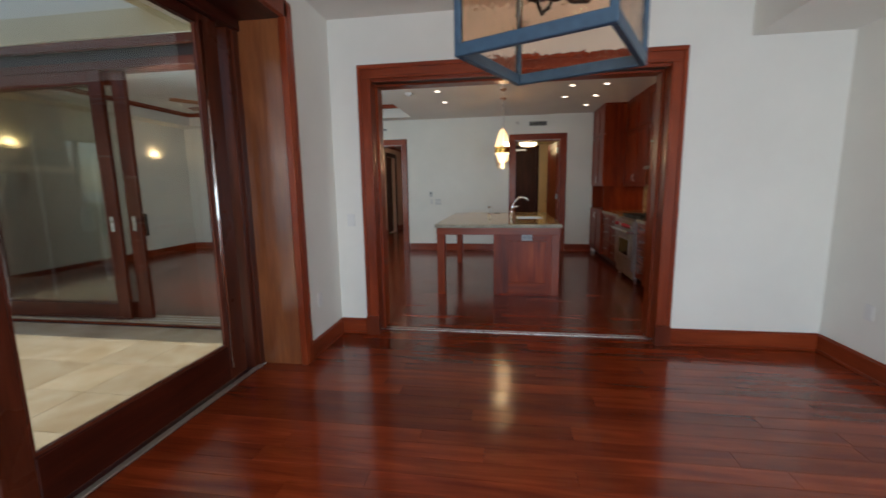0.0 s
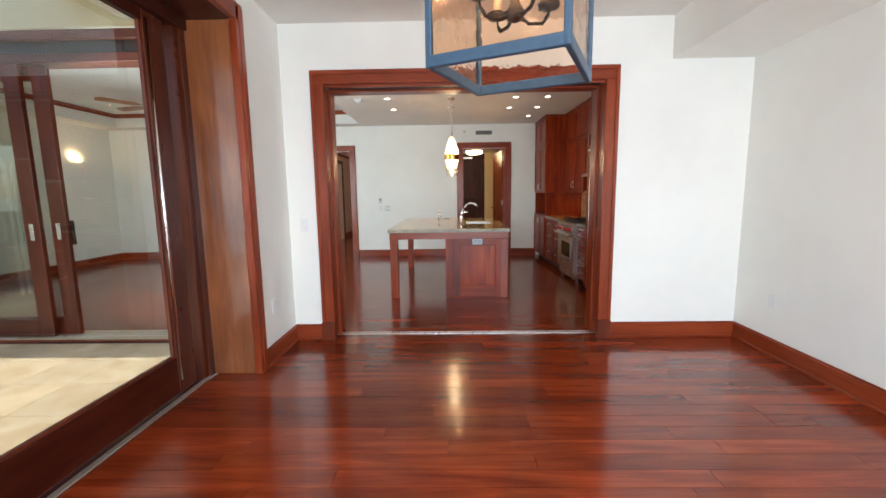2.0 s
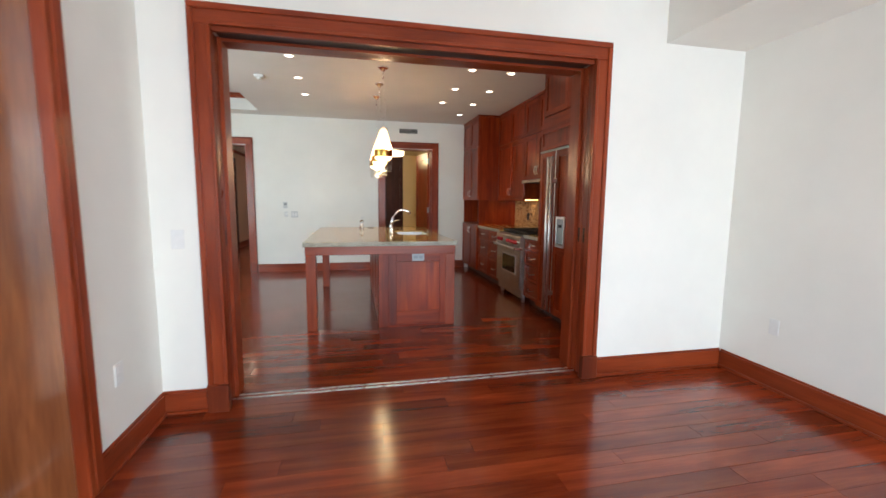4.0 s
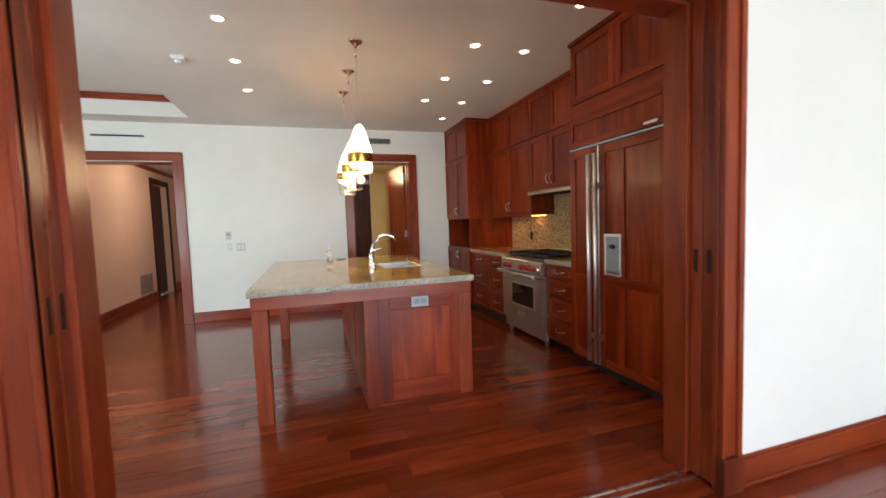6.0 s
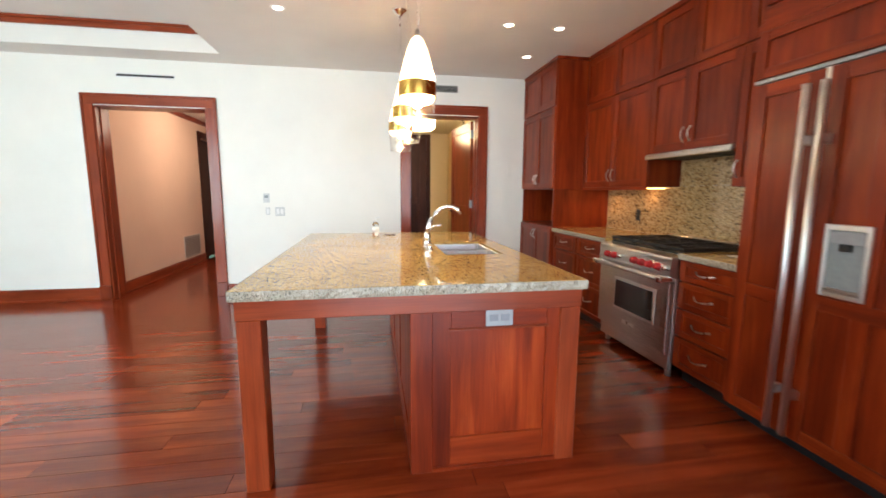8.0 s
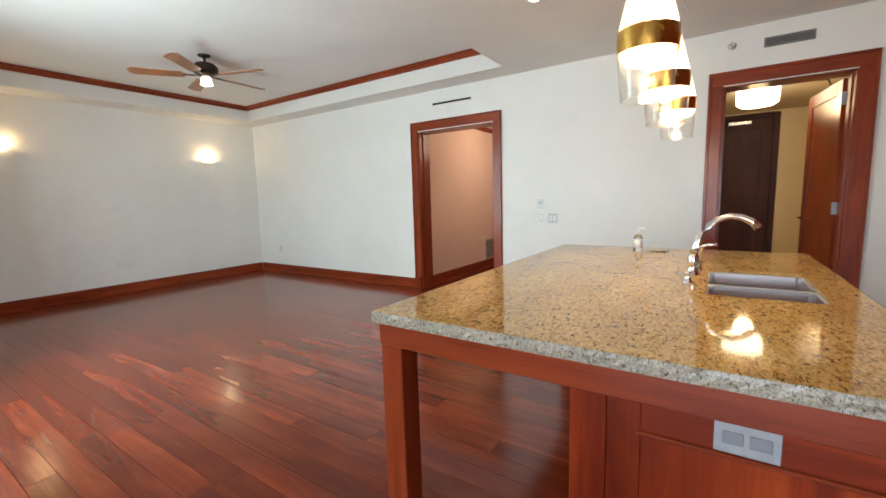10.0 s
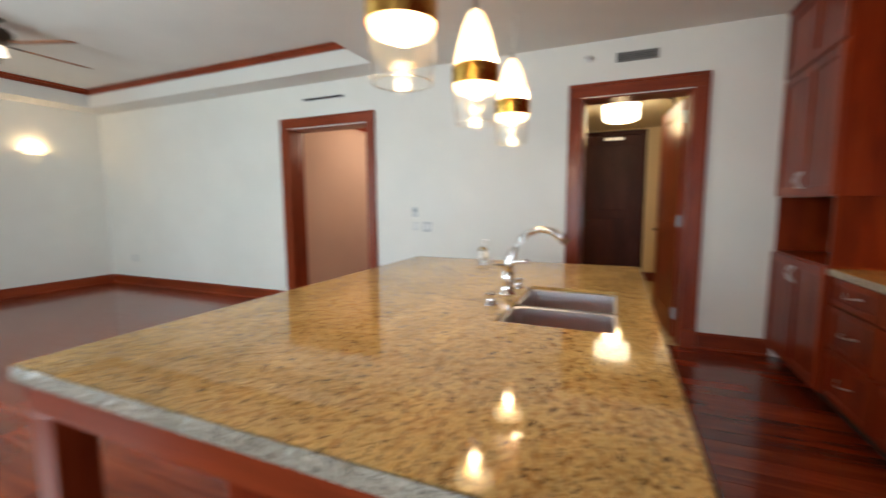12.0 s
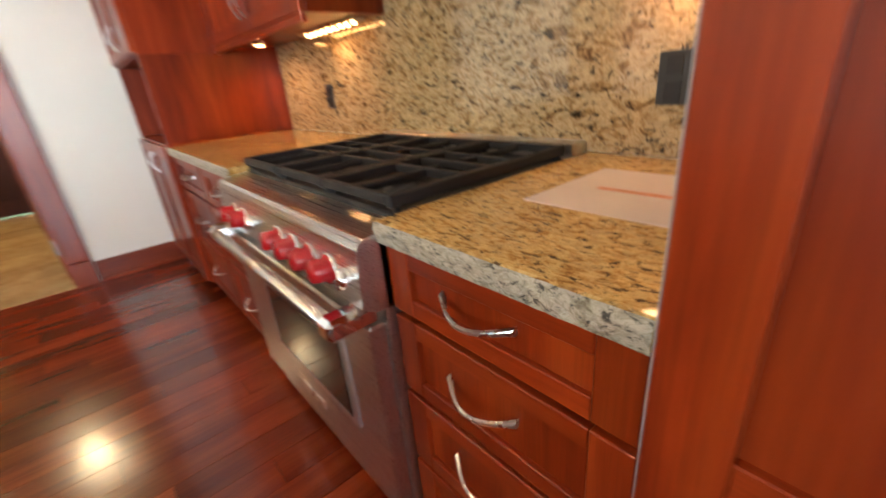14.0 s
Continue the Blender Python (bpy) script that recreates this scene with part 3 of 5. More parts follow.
def bow_handle(parent, a, b, bow, wide=0.0125):
    """A flat bar bowed outwards, thicker and wider at its two feet."""
    pts = arc(a, b, bow, 12)
    along = (Vector(b) - Vector(a)).normalized()
    out = Vector(bow).normalized()
    flat = along.cross(out).normalized()
    bm = bmesh.new()
    rings = []
    for i, p in enumerate(pts):
        k = abs(2 * i / 12 - 1)
        w, h = wide * (0.36 + 0.20 * k ** 3), 0.0030 + 0.0030 * k ** 3
        rings.append([bm.verts.new(p + sx * w * flat + sy * h * out) for sx, sy in ((-1, -1), (1, -1), (1, 0.6), (0.6, 1), (-0.6, 1), (-1, 0.6))])
    for u, v in zip(rings, rings[1:]):
        for k in range(6):
            bm.faces.new((u[k], u[(k + 1) % 6], v[(k + 1) % 6], v[k]))
    bm.faces.new(rings[0])
    bm.faces.new(rings[-1][::-1])
    bmesh.ops.recalc_face_normals(bm, faces=bm.faces)
    return part("handle", bm, M_nickel, parent, "curved satin nickel pull")


def drawer(parent, face, y0, y1, z0, z1, handles=1):
    d = shaker("drawer_front", parent, face, y0, y1, z0, z1, 0.036, stile=0.06)
    yc, zc = (y0 + y1) / 2 + 0.02, (z0 + z1) / 2 + 0.006
    bow_handle(d, (face + 0.008, yc - 0.078, zc), (face + 0.008, yc + 0.078, zc), (-0.036, 0, -0.012))
    return d


def carcass(t, rows):
    for r in rows:
        part("body" if len(rows) == 1 or r[5] - r[4] > 0.6 else "side_panel", boxes(r, bevel=0.002), M_cab_v, t)


FACE = 2.190
# four-drawer unit beside the refrigerator
t = thing("drawer_cabinet", (2.5, 6.310, 0), "reddish cherry base cabinet with four drawers and nickel pulls", "cabinet", "kitchen base cabinets")
carcass(t, [(FACE + 0.022, 2.898, 6.079, 6.563, 0.10, 0.873)])
# toe board in black: the shade under the cabinet is put into its colour
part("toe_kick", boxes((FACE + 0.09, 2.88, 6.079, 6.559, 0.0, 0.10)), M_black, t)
for a, b in ((0.730, 0.868), (0.540, 0.720), (0.340, 0.530), (0.115, 0.330)):
    drawer(t, FACE, 6.084, 6.563, a, b)

# drawer units between range and tall cabinet
for y0, y1 in ((7.473, 8.029), (8.029, 8.597)):
    t = thing("drawer_cabinet", (2.5, (y0 + y1) / 2, 0), "reddish cherry base cabinet with three drawers and nickel pulls", "cabinet", "kitchen base cabinets")
    carcass(t, [(FACE + 0.022, 2.898, y0, y1, 0.10, 0.873)])
    # black again stands in for the shaded toe recess
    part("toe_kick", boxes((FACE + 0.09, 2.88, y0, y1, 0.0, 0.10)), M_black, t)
    for a, b in ((0.70, 0.865), (0.415, 0.69), (0.115, 0.405)):
        drawer(t, FACE, y0 + 0.01, y1 - 0.01, a, b)


def rough_edge(bm, x0, x1, y0, y1, z0, z1, sides, amp=0.006, step=0.02):
    """Chiselled stone edge: strips of small uneven facets along the named sides."""
    for s in sides:
        L = (x1 - x0) if s in "SN" else (y1 - y0)
        n = max(2, int(L / step))
        grid = []
        for i in range(n + 1):
            col = []
            for k, f in enumerate((0.0, 0.3, 0.65, 1.0)):
                z = z0 + (z1 - z0) * f
                off = -random.uniform(0, amp) * (0.35 if k in (0, 3) else 1.0)
                if s == "W":
                    p = (x0 - 0.0015 + off, y0 + L * i / n, z)
                elif s == "E":
                    p = (x1 + 0.0015 - off, y0 + L * i / n, z)
                elif s == "S":
                    p = (x0 + L * i / n, y0 - 0.0015 + off, z)
                else:
                    p = (x0 + L * i / n, y1 + 0.0015 - off, z)
                col.append(bm.verts.new(p))
            grid.append(col)
        for a, b in zip(grid, grid[1:]):
            for k in range(3):
                bm.faces.new((a[k], b[k], b[k + 1], a[k + 1]))
    bmesh.ops.recalc_face_normals(bm, faces=bm.faces)


def slab(bm, x0, x1, y0, y1, z0, z1, hole=None):
    if not hole:
        box(bm, x0, x1, y0, y1, z0, z1, 0.003)
        return
    h0, h1, g0, g1 = hole
    o = [(x0, y0), (x1, y0), (x1, y1), (x0, y1)]
    i = [(h0, g0), (h1, g0), (h1, g1), (h0, g1)]
    vs = {}
    for key, ring in (("o", o), ("i", i)):
        for z in (z0, z1):
            vs[key, z] = [bm.verts.new((*p, z)) for p in ring]
    for k in range(4):
        j = (k + 1) % 4
        bm.faces.new((vs["o", z1][k], vs["o", z1][j], vs["i", z1][j], vs["i", z1][k]))
        bm.faces.new((vs["o", z0][k], vs["i", z0][k], vs["i", z0][j], vs["o", z0][j]))
        bm.faces.new((vs["o", z0][k], vs["o", z0][j], vs["o", z1][j], vs["o", z1][k]))
        bm.faces.new((vs["i", z0][j], vs["i", z0][k], vs["i", z1][k], vs["i", z1][j]))
    bmesh.ops.recalc_face_normals(bm, faces=bm.faces)


for y0, y1, w in ((6.079, 6.564, "short"), (7.468, 8.597, "long")):
    t = thing("worktop", (2.5, (y0 + y1) / 2, 0.873), "polished golden-beige granite worktop with a chiselled edge", "worktop", "kitchen worktops")
    bm = bmesh.new()
    slab(bm, 2.176, 2.872, y0, y1, 0.874, 0.915)
    part("top", bm, M_granite, t)
    bm = bmesh.new()
    rough_edge(bm, 2.175, 2.872, y0 + 0.001, y1 - 0.001, 0.8745, 0.9145, "W", 0.005, 0.015)
    part("edge", bm, M_edge, t, "chiselled granite edge")
t = thing("backsplash", (2.88, 7.335, 0.915), "polished brown-beige granite backsplash with two black sockets", "backsplash")
part("slab_lower", boxes((2.873, 2.899, 6.073, 8.602, 0.9155, 1.385)), M_splash, t)
part("slab_upper", boxes((2.874, 2.899, 6.073, 7.468, 1.386, 1.70)), M_splash, t)
for y in (8.019, 6.361):
    so = part("socket", boxes((2.866, 2.874, y - 0.035, y + 0.035, 1.035, 1.15), bevel=0.002), M_black, t, "black double socket plate")
    part("receptacle", boxes((2.863, 2.867, y - 0.018, y + 0.018, 1.045, 1.085), (2.863, 2.867, y - 0.018, y + 0.018, 1.10, 1.14), bevel=0.001), M_iron, so)

# tall cabinet by the north wall
t = thing("tall_cabinet", (2.5, 9.090, 0), "tall reddish cherry cabinet with an open nook and paired doors", "cabinet")
carcass(t, [(2.180, 2.898, 8.602, 9.586, 0.10, 0.925), (2.180, 2.898, 8.602, 9.586, 1.36, 2.80), (2.180, 2.898, 8.602, 8.624, 0.925, 1.36), (2.180, 2.898, 9.564, 9.586, 0.925, 1.36), (2.75, 2.898, 8.624, 9.564, 0.925, 1.36)])
# shade of the toe recess painted as a black board
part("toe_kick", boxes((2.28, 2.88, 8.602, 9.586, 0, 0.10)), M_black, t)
part("crown", boxes((2.150, 2.9, 8.582, 9.589, 2.79, 2.828), bevel=0.006), M_cab_y, t)
for z0, z1, hz in ((0.115, 0.915, 0.80), (1.37, 2.28, 1.48), (2.295, 2.785, None)):
    for y0, y1, s in ((8.607, 9.095, 1), (9.095, 9.585, -1)):
        d = shaker("door", t, 2.158, y0, y1, z0, z1)
        if hz:
            yh = 9.095 - s * 0.035
            bow_handle(d, (2.156, yh, hz - 0.06), (2.156, yh, hz + 0.06), (-0.028, 0, 0))

# wall cabinets
UF = 2.53


def wall_cabinet(y0, y1, z0, doors, label):
    t = thing("wall_cabinet", (2.7, (y0 + y1) / 2, z0), label, "cabinet", "kitchen wall cabinets")
    carcass(t, [(UF + 0.022, 2.898, y0, y1, z0, 2.285)])
    w = (y1 - y0) / doors
    for k in range(doors):
        d = shaker("door", t, UF, y0 + k * w, y0 + (k + 1) * w, z0, 2.285)
        s = 1 if k % 2 == 0 else -1
        yh = y0 + (k + 1) * w - 0.035 if s > 0 else y0 + k * w + 0.035
        bow_handle(d, (UF - 0.002, yh, z0 + 0.06), (UF - 0.002, yh, z0 + 0.18), (-0.028, 0, 0))
    return t


wall_cabinet(7.458, 8.597, 1.38, 2, "reddish cherry wall cabinet with two panelled doors")
wall_cabinet(6.560, 7.458, 1.66, 2, "short reddish cherry wall cabinet over the range hood")
wall_cabinet(6.079, 6.560, 1.368, 1, "narrow reddish cherry wall cabinet beside the refrigerator")
t = thing("upper_cabinet_row", (2.7, 7.335, 2.29), "row of small reddish cherry doors under the ceiling", "cabinet")
carcass(t, [(UF + 0.022, 2.898, 6.079, 8.597, 2.287, 2.80)])
for y0, y1 in ((6.079, 6.544), (6.544, 6.989), (6.989, 7.458), (7.458, 8.019), (8.019, 8.597)):
    shaker("door", t, UF, y0, y1, 2.295, 2.78)
part("crown", boxes((UF - 0.008, 2.9, 6.079, 8.582, 2.785, 2.828), bevel=0.006), M_cab_y, t)

# under-cabinet lamps
M_strip = glow("strip_glow", (1.0, 0.5, 0.16), 9.0)
for y, half in ((6.310, 0.15), (7.80, 0.24)):
    t = thing("under_cabinet_light", (2.8, y, 1.36), "small warm strip lamp under the wall cabinet", "lamp", "under-cabinet lamps")
    z = 1.38 if y > 7 else 1.368
    part("housing", boxes((2.775, 2.835, y - half - 0.02, y + half + 0.02, z - 0.012, z), bevel=0.003), M_nickel, t)
    count = round(half / 0.027)
    for k in range(count):
        yb = y - half + (k + 0.3) * 2 * half / count
        part("bulb", boxes((2.795, 2.815, yb, yb + 0.012, z - 0.019, z - 0.012), bevel=0.003), M_strip, t)
    spot_light("strip_lamp", (2.80, y, z - 0.035), 1.3 if y > 7 else 0.9, (1.0, 0.55, 0.26), 165)
# shallow light rail along the front edge of the wall cabinets, and a lamp by the tall cabinet
t = thing("light_rail", (2.54, 8.03, 1.36), "cherry light rail under the wall cabinet front", "trim")
part("rail", boxes((2.532, 2.552, 7.46, 8.595, 1.350, 1.3795), bevel=0.002), M_cab_y, t)
t = thing("puck_light", (2.70, 8.38, 1.38), "small round lit puck lamp under the wall cabinet", "lamp")
bm = bmesh.new()
lathe(bm, [(0.032, 0.0), (0.032, -0.012), (0.026, -0.014)], (2.70, 8.38, 1.38), 18)
part("housing", bm, M_nickel, t)
bm = bmesh.new()
lathe(bm, [(0.0, -0.0165), (0.024, -0.016), (0.026, -0.0142)], (2.70, 8.38, 1.38), 18)
part("lens", bm, M_strip, t, "glowing lens")
spot_light("puck_lamp", (2.70, 8.38, 1.345), 1.8, (1.0, 0.55, 0.26), 150)

# range hood
t = thing("range_hood", (2.65, 6.994, 1.61), "slim stainless steel range hood with dark filters", "range hood")
part("body", boxes((2.51, 2.87, 6.562, 7.453, 1.628, 1.657), bevel=0.004), M_steel, t)
part("lip", boxes((2.495, 2.522, 6.562, 7.453, 1.610, 1.645), bevel=0.006), M_steel, t)
for k in range(3):
    part("filter", boxes((2.525, 2.85, 6.574 + k * 0.29, 6.833 + k * 0.29, 1.612, 1.628), bevel=0.003), M_iron, t, "dark mesh filter")

# ---------------------------------------------------------------- range
t = thing("range_cooker", (2.5, 7.004, 0), "stainless steel professional range with red knobs and oven", "range")
Y0, Y1, RF = 6.566, 7.466, 2.135
part("body", boxes((RF + 0.04, 2.868, Y0, Y1, 0.13, 0.885), bevel=0.004), M_steel, t)
part("kick_panel", boxes((RF + 0.035, RF + 0.055, Y0 + 0.01, Y1 - 0.01, 0.06, 0.17), bevel=0.004), M_steel, t)
for x in (2.22, 2.80):
    for y in (Y0 + 0.06, Y1 - 0.06):
        bm = bmesh.new()
        lathe(bm, [(0.022, 0.0), (0.022, 0.13)], (x, y, 0), 12)
        part("foot", bm, M_steel_v, t)
door = part("oven_door", boxes((RF, RF + 0.04, Y0 + 0.008, Y1 - 0.008, 0.18, 0.70), bevel=0.006), M_steel, t)
part("window_frame", boxes((RF - 0.006, RF + 0.002, 6.705, 7.225, 0.355, 0.625), bevel=0.003), M_steel_v, door)
part("window", boxes((RF - 0.008, RF - 0.004, 6.728, 7.202, 0.378, 0.602)), M_oven, door, "dark oven window")
part("badge", boxes((RF - 0.004, RF + 0.001, 6.94, 7.09, 0.255, 0.285), bevel=0.001), M_nickel, door, "small metal maker's badge")
bm = bmesh.new()
tube(bm, [(RF - 0.06, Y0 + 0.01, 0.725), (RF - 0.06, Y1 - 0.01, 0.725)], 0.017, 14)
h = part("oven_handle", bm, M_steel, door, "round stainless bar handle")
for y in (Y0 + 0.035, Y1 - 0.035):
    part("handle_bracket", boxes((RF - 0.080, RF + 0.03, y - 0.026, y + 0.026, 0.702, 0.748), bevel=0.010), M_chrome, door)
# sloping control panel with rounded nose
bm = bmesh.new()
prof = [(RF + 0.02, 0.735), (RF - 0.010, 0.752), (RF - 0.004, 0.868), (RF + 0.002, 0.880), (RF + 0.012, 0.886), (RF + 0.10, 0.893), (RF + 0.12, 0.893), (RF + 0.12, 0.735)]
for y in (Y0, Y1):
    bm.faces.new([bm.verts.new((x, y, z)) for x, z in prof])
bm.verts.ensure_lookup_table()
n = len(prof)
for k in range(n):
    bm.faces.new((bm.verts[k], bm.verts[(k + 1) % n], bm.verts[n + (k + 1) % n], bm.verts[n + k]))
bmesh.ops.recalc_face_normals(bm, faces=bm.faces)
panel = part("control_panel", bm, M_steel, t)
turn = Euler((0, radians(-83), 0)).to_matrix()
for y in (6.685, 6.775, 6.865, 6.955, 7.225, 7.315):
    bm = bmesh.new()
    lathe(bm, [(0.030, 0.0), (0.030, 0.008), (0.024, 0.010), (0.024, 0.036), (0.020, 0.042), (0.0, 0.042)], (RF - 0.008, y, 0.802), 16, turn)
    kn = part("knob", bm, M_knob, panel, "glossy red control knob")
    bm = bmesh.new()
    lathe(bm, [(0.033, 0.0), (0.033, 0.005), (0.026, 0.006)], (RF - 0.0065, y, 0.802), 16, turn)
    part("bezel", bm, M_chrome, panel)
for y in (6.615, 7.150):
    bm = bmesh.new()
    lathe(bm, [(0.020, 0.0), (0.020, 0.02), (0.0, 0.022)], (RF - 0.006, y, 0.802), 16, turn)
    part("button", bm, M_chrome, panel)
top = part("cooktop", boxes((RF + 0.10, 2.866, Y0 + 0.004, Y1 - 0.004, 0.885, 0.905), bevel=0.004), M_iron, t, "black enamelled cooktop")
part("rear_trim", boxes((2.80, 2.868, Y0, Y1, 0.905, 0.945), bevel=0.003), M_steel, top)
for k in range(3):
    a = Y0 + 0.015 + k * 0.29
    b = a + 0.282
    rows = [(2.225, 2.79, a, a + 0.02, 0.918, 0.944), (2.225, 2.79, b - 0.02, b, 0.918, 0.944)]
    for x in (2.225, 2.42, 2.505, 2.59, 2.774):
        rows.append((x, x + 0.016, a + 0.02, b - 0.02, 0.922, 0.943))
    for x in (2.36, 2.65):
        rows.append((x - 0.11, x + 0.11, (a + b) / 2 - 0.007, (a + b) / 2 + 0.007, 0.924, 0.942))
    for x in (2.235, 2.76):
        for y in (a + 0.003, b - 0.017):
            rows.append((x, x + 0.014, y, y + 0.014, 0.905, 0.92))
    part("grate", boxes(*rows, bevel=0.003), M_iron, top, "black cast-iron pan grate")
    for x in (2.36, 2.65):
        bm = bmesh.new()
        lathe(bm, [(0.05, 0.0), (0.05, 0.008), (0.032, 0.010), (0.032, 0.017), (0.0, 0.018)], (x, (a + b) / 2, 0.905), 16)
        part("burner", bm, M_iron, top)

# ---------------------------------------------------------------- refrigerator with wooden fronts
t = thing("refrigerator", (2.5, 5.527, 0), "built-in refrigerator faced with cherry panels and steel handles", "refrigerator")
part("body", boxes((2.171, 2.898, 4.989, 6.075, 0.10, 2.16)), M_cab_v, t)
part("toe_grille", boxes((2.26, 2.88, 4.989, 6.075, 0.0, 0.10)), M_black, t)
part("steel_trim", boxes((2.150, 2.1705, 6.066, 6.0715, 0.11, 1.89), bevel=0.001), M_plate, t, "dull steel edge strip")
ld = shaker("freezer_door", t, 2.135, 5.712, 6.068, 0.11, 1.89, 0.07, 0.035, 0.003, (0.80,))
rd = shaker("fridge_door", t, 2.135, 5.024, 5.692, 0.11, 1.89, 0.07, 0.035, 0.003, (0.82,), (5.446,))
gp = shaker("grille_panel", t, 2.135, 5.024, 6.068, 1.915, 2.155, 0.05, 0.035)
part("badge", boxes((2.131, 2.136, 5.104, 5.225, 1.935, 1.955), bevel=0.001), M_nickel, gp, "small steel badge")
part("steel_trim", boxes((2.137, 2.172, 4.986, 6.073, 1.893, 1.911), bevel=0.002), M_plate, t, "dull steel strip between panels")
part("steel_trim", boxes((2.126, 2.20, 4.986, 5.009, 0.08, 2.16), bevel=0.003), M_steel_v, t, "steel side strip")
part("steel_trim", boxes((2.139, 2.172, 5.692, 5.712, 0.11, 1.89)), M_steel_v, t)
for d, y in ((ld, 5.743), (rd, 5.662)):
    bm = bmesh.new()
    tube(bm, [(2.075, y, 0.145), (2.075, y, 1.82)], 0.016, 14)
    h = part("bar_handle", bm, M_polish, d, "long round steel bar handle")
    for z in (0.35, 1.57):
        part("standoff", boxes((2.075, 2.137, y - 0.012, y + 0.012, z - 0.022, z + 0.022), bevel=0.003), M_steel_v, d)
disp = part("dispenser", boxes((2.122, 2.140, 5.440, 5.458, 0.865, 1.19), (2.122, 2.140, 5.604, 5.622, 0.865, 1.19), (2.122, 2.140, 5.458, 5.604, 1.165, 1.19), (2.122, 2.140, 5.458, 5.604, 0.865, 0.885), bevel=0.003), M_polish, rd, "steel-framed water dispenser")
M_recess = plain("dispenser_grey", (0.30, 0.33, 0.34), 0.3)
part("recess", boxes((2.1335, 2.1425, 5.458, 5.604, 0.885, 1.165)), M_recess, disp, "grey recess of the dispenser")
part("control_strip", boxes((2.124, 2.1345, 5.463, 5.599, 1.105, 1.160), bevel=0.003), M_plate, disp, "grey control strip")
part("spout", boxes((2.118, 2.134, 5.506, 5.556, 1.075, 1.106), bevel=0.004), M_black, disp)
part("drip_tray", boxes((2.118, 2.134, 5.462, 5.600, 0.888, 0.905), bevel=0.002), M_steel, disp)
t = thing("fridge_top_cabinet", (2.5, 5.527, 2.16), "cherry cabinet with two doors over the refrigerator", "cabinet")
carcass(t, [(2.180, 2.898, 4.723, 6.075, 2.162, 2.80)])
part("rail", boxes((2.160, 2.181, 4.723, 6.075, 2.162, 2.285), bevel=0.002), M_cab_y, t)
for y0, y1 in ((4.984, 5.532), (5.532, 6.072)):
    shaker("door", t, 2.158, y0, y1, 2.29, 2.785)
part("crown", boxes((2.142, 2.9, 4.723, 6.092, 2.79, 2.828), bevel=0.006), M_cab_y, t)
t = thing("end_panel", (2.5, 4.823, 0), "plain cherry filler panel beside the refrigerator", "panel")
part("filler", boxes((2.17, 2.898, 4.627, 4.984, 0.0, 2.16), bevel=0.003), M_cab_v, t)

# ---------------------------------------------------------------- island
t = thing("kitchen_island", (0.32, 7.0, 0), "cherry kitchen island with table legs and panelled base cabinet", "kitchen island")
X0, X1, S0, S1 = -0.465, 1.083, 5.852, 8.20
part("apron", boxes((X0, X1, S0, S0 + 0.03, 0.785, 0.872), bevel=0.003), M_trim_x, t)
part("apron", boxes((X0, X1, S1 - 0.03, S1, 0.785, 0.872), bevel=0.003), M_trim_x, t)
part("apron", boxes((X0, X0 + 0.03, S0 + 0.03, S1 - 0.03, 0.785, 0.872), bevel=0.003), M_trim_y, t)
for x, y in ((X0 + 0.003, S0 + 0.003), (X0 + 0.003, S1 - 0.105), (X1 - 0.103, S0 + 0.003), (X1 - 0.103, S1 - 0.105)):
    part("leg", boxes((x, x + 0.1, y, y + 0.102, 0.0, 0.785), bevel=0.004), M_trim_v, t)
b0 = S0 + 0.012
body = part("base_cabinet", boxes((0.278, X1 - 0.012, b0 + 0.02, S1 - 0.02, 0.0, 0.785)), M_cab_v, t)
fr = [(0.265, 0.365, b0 - 0.006, b0 + 0.02, 0.0, 0.785), (0.365, 0.452, b0, b0 + 0.02, 0.02, 0.785), (0.915, 1.0, b0, b0 + 0.02, 0.02, 0.785), (0.452, 0.915, b0, b0 + 0.02, 0.02, 0.165), (0.452, 0.915, b0, b0 + 0.02, 0.70, 0.785), (0.365, 1.0, b0 - 0.008, b0 + 0.02, 0.0, 0.02)]
end = part("end_panel", boxes((0.30, 1.0, b0 + 0.012, b0 + 0.024, 0.01, 0.78)), M_cab_v, t)
for r in fr:
    tall = r[5] - r[4] > 0.5
    part("stile" if tall else "rail", boxes(r, bevel=0.002), M_cab_v if tall else M_cab_x, end)
part("moulding", boxes((0.44, 0.925, b0 - 0.009, b0 + 0.004, 0.694, 0.705), bevel=0.003), M_trim_x, end)
M_slot = plain("dark_grey_plastic", (0.24, 0.26, 0.28), 0.4)
sock = part("socket", boxes((0.615, 0.745, b0 - 0.006, b0 + 0.002, 0.708, 0.786), bevel=0.002), M_plate, t, "grey steel double socket plate")
for x in (0.632, 0.686):
    part("receptacle", boxes((x, x + 0.042, b0 - 0.008, b0 - 0.004, 0.732, 0.764), bevel=0.001), M_slot, sock)
rows = [(0.265, 0.28, b0 + 0.02, b0 + 0.11, 0, 0.785), (0.265, 0.28, S1 - 0.13, S1 - 0.02, 0, 0.785)]
L = (S1 - 0.13 - b0 - 0.11) / 3
for k in range(3):
    a = b0 + 0.11 + k * L
    rows += [(0.265, 0.28, a, a + 0.06, 0.0, 0.785), (0.265, 0.28, a + L - 0.06, a + L, 0.0, 0.785), (0.265, 0.28, a + 0.06, a + L - 0.06, 0.0, 0.15), (0.265, 0.28, a + 0.06, a + L - 0.06, 0.70, 0.785)]
side = part("side_panel", boxes((0.271, 0.279, b0 + 0.03, S1 - 0.03, 0.01, 0.78)), M_cab_v, t)
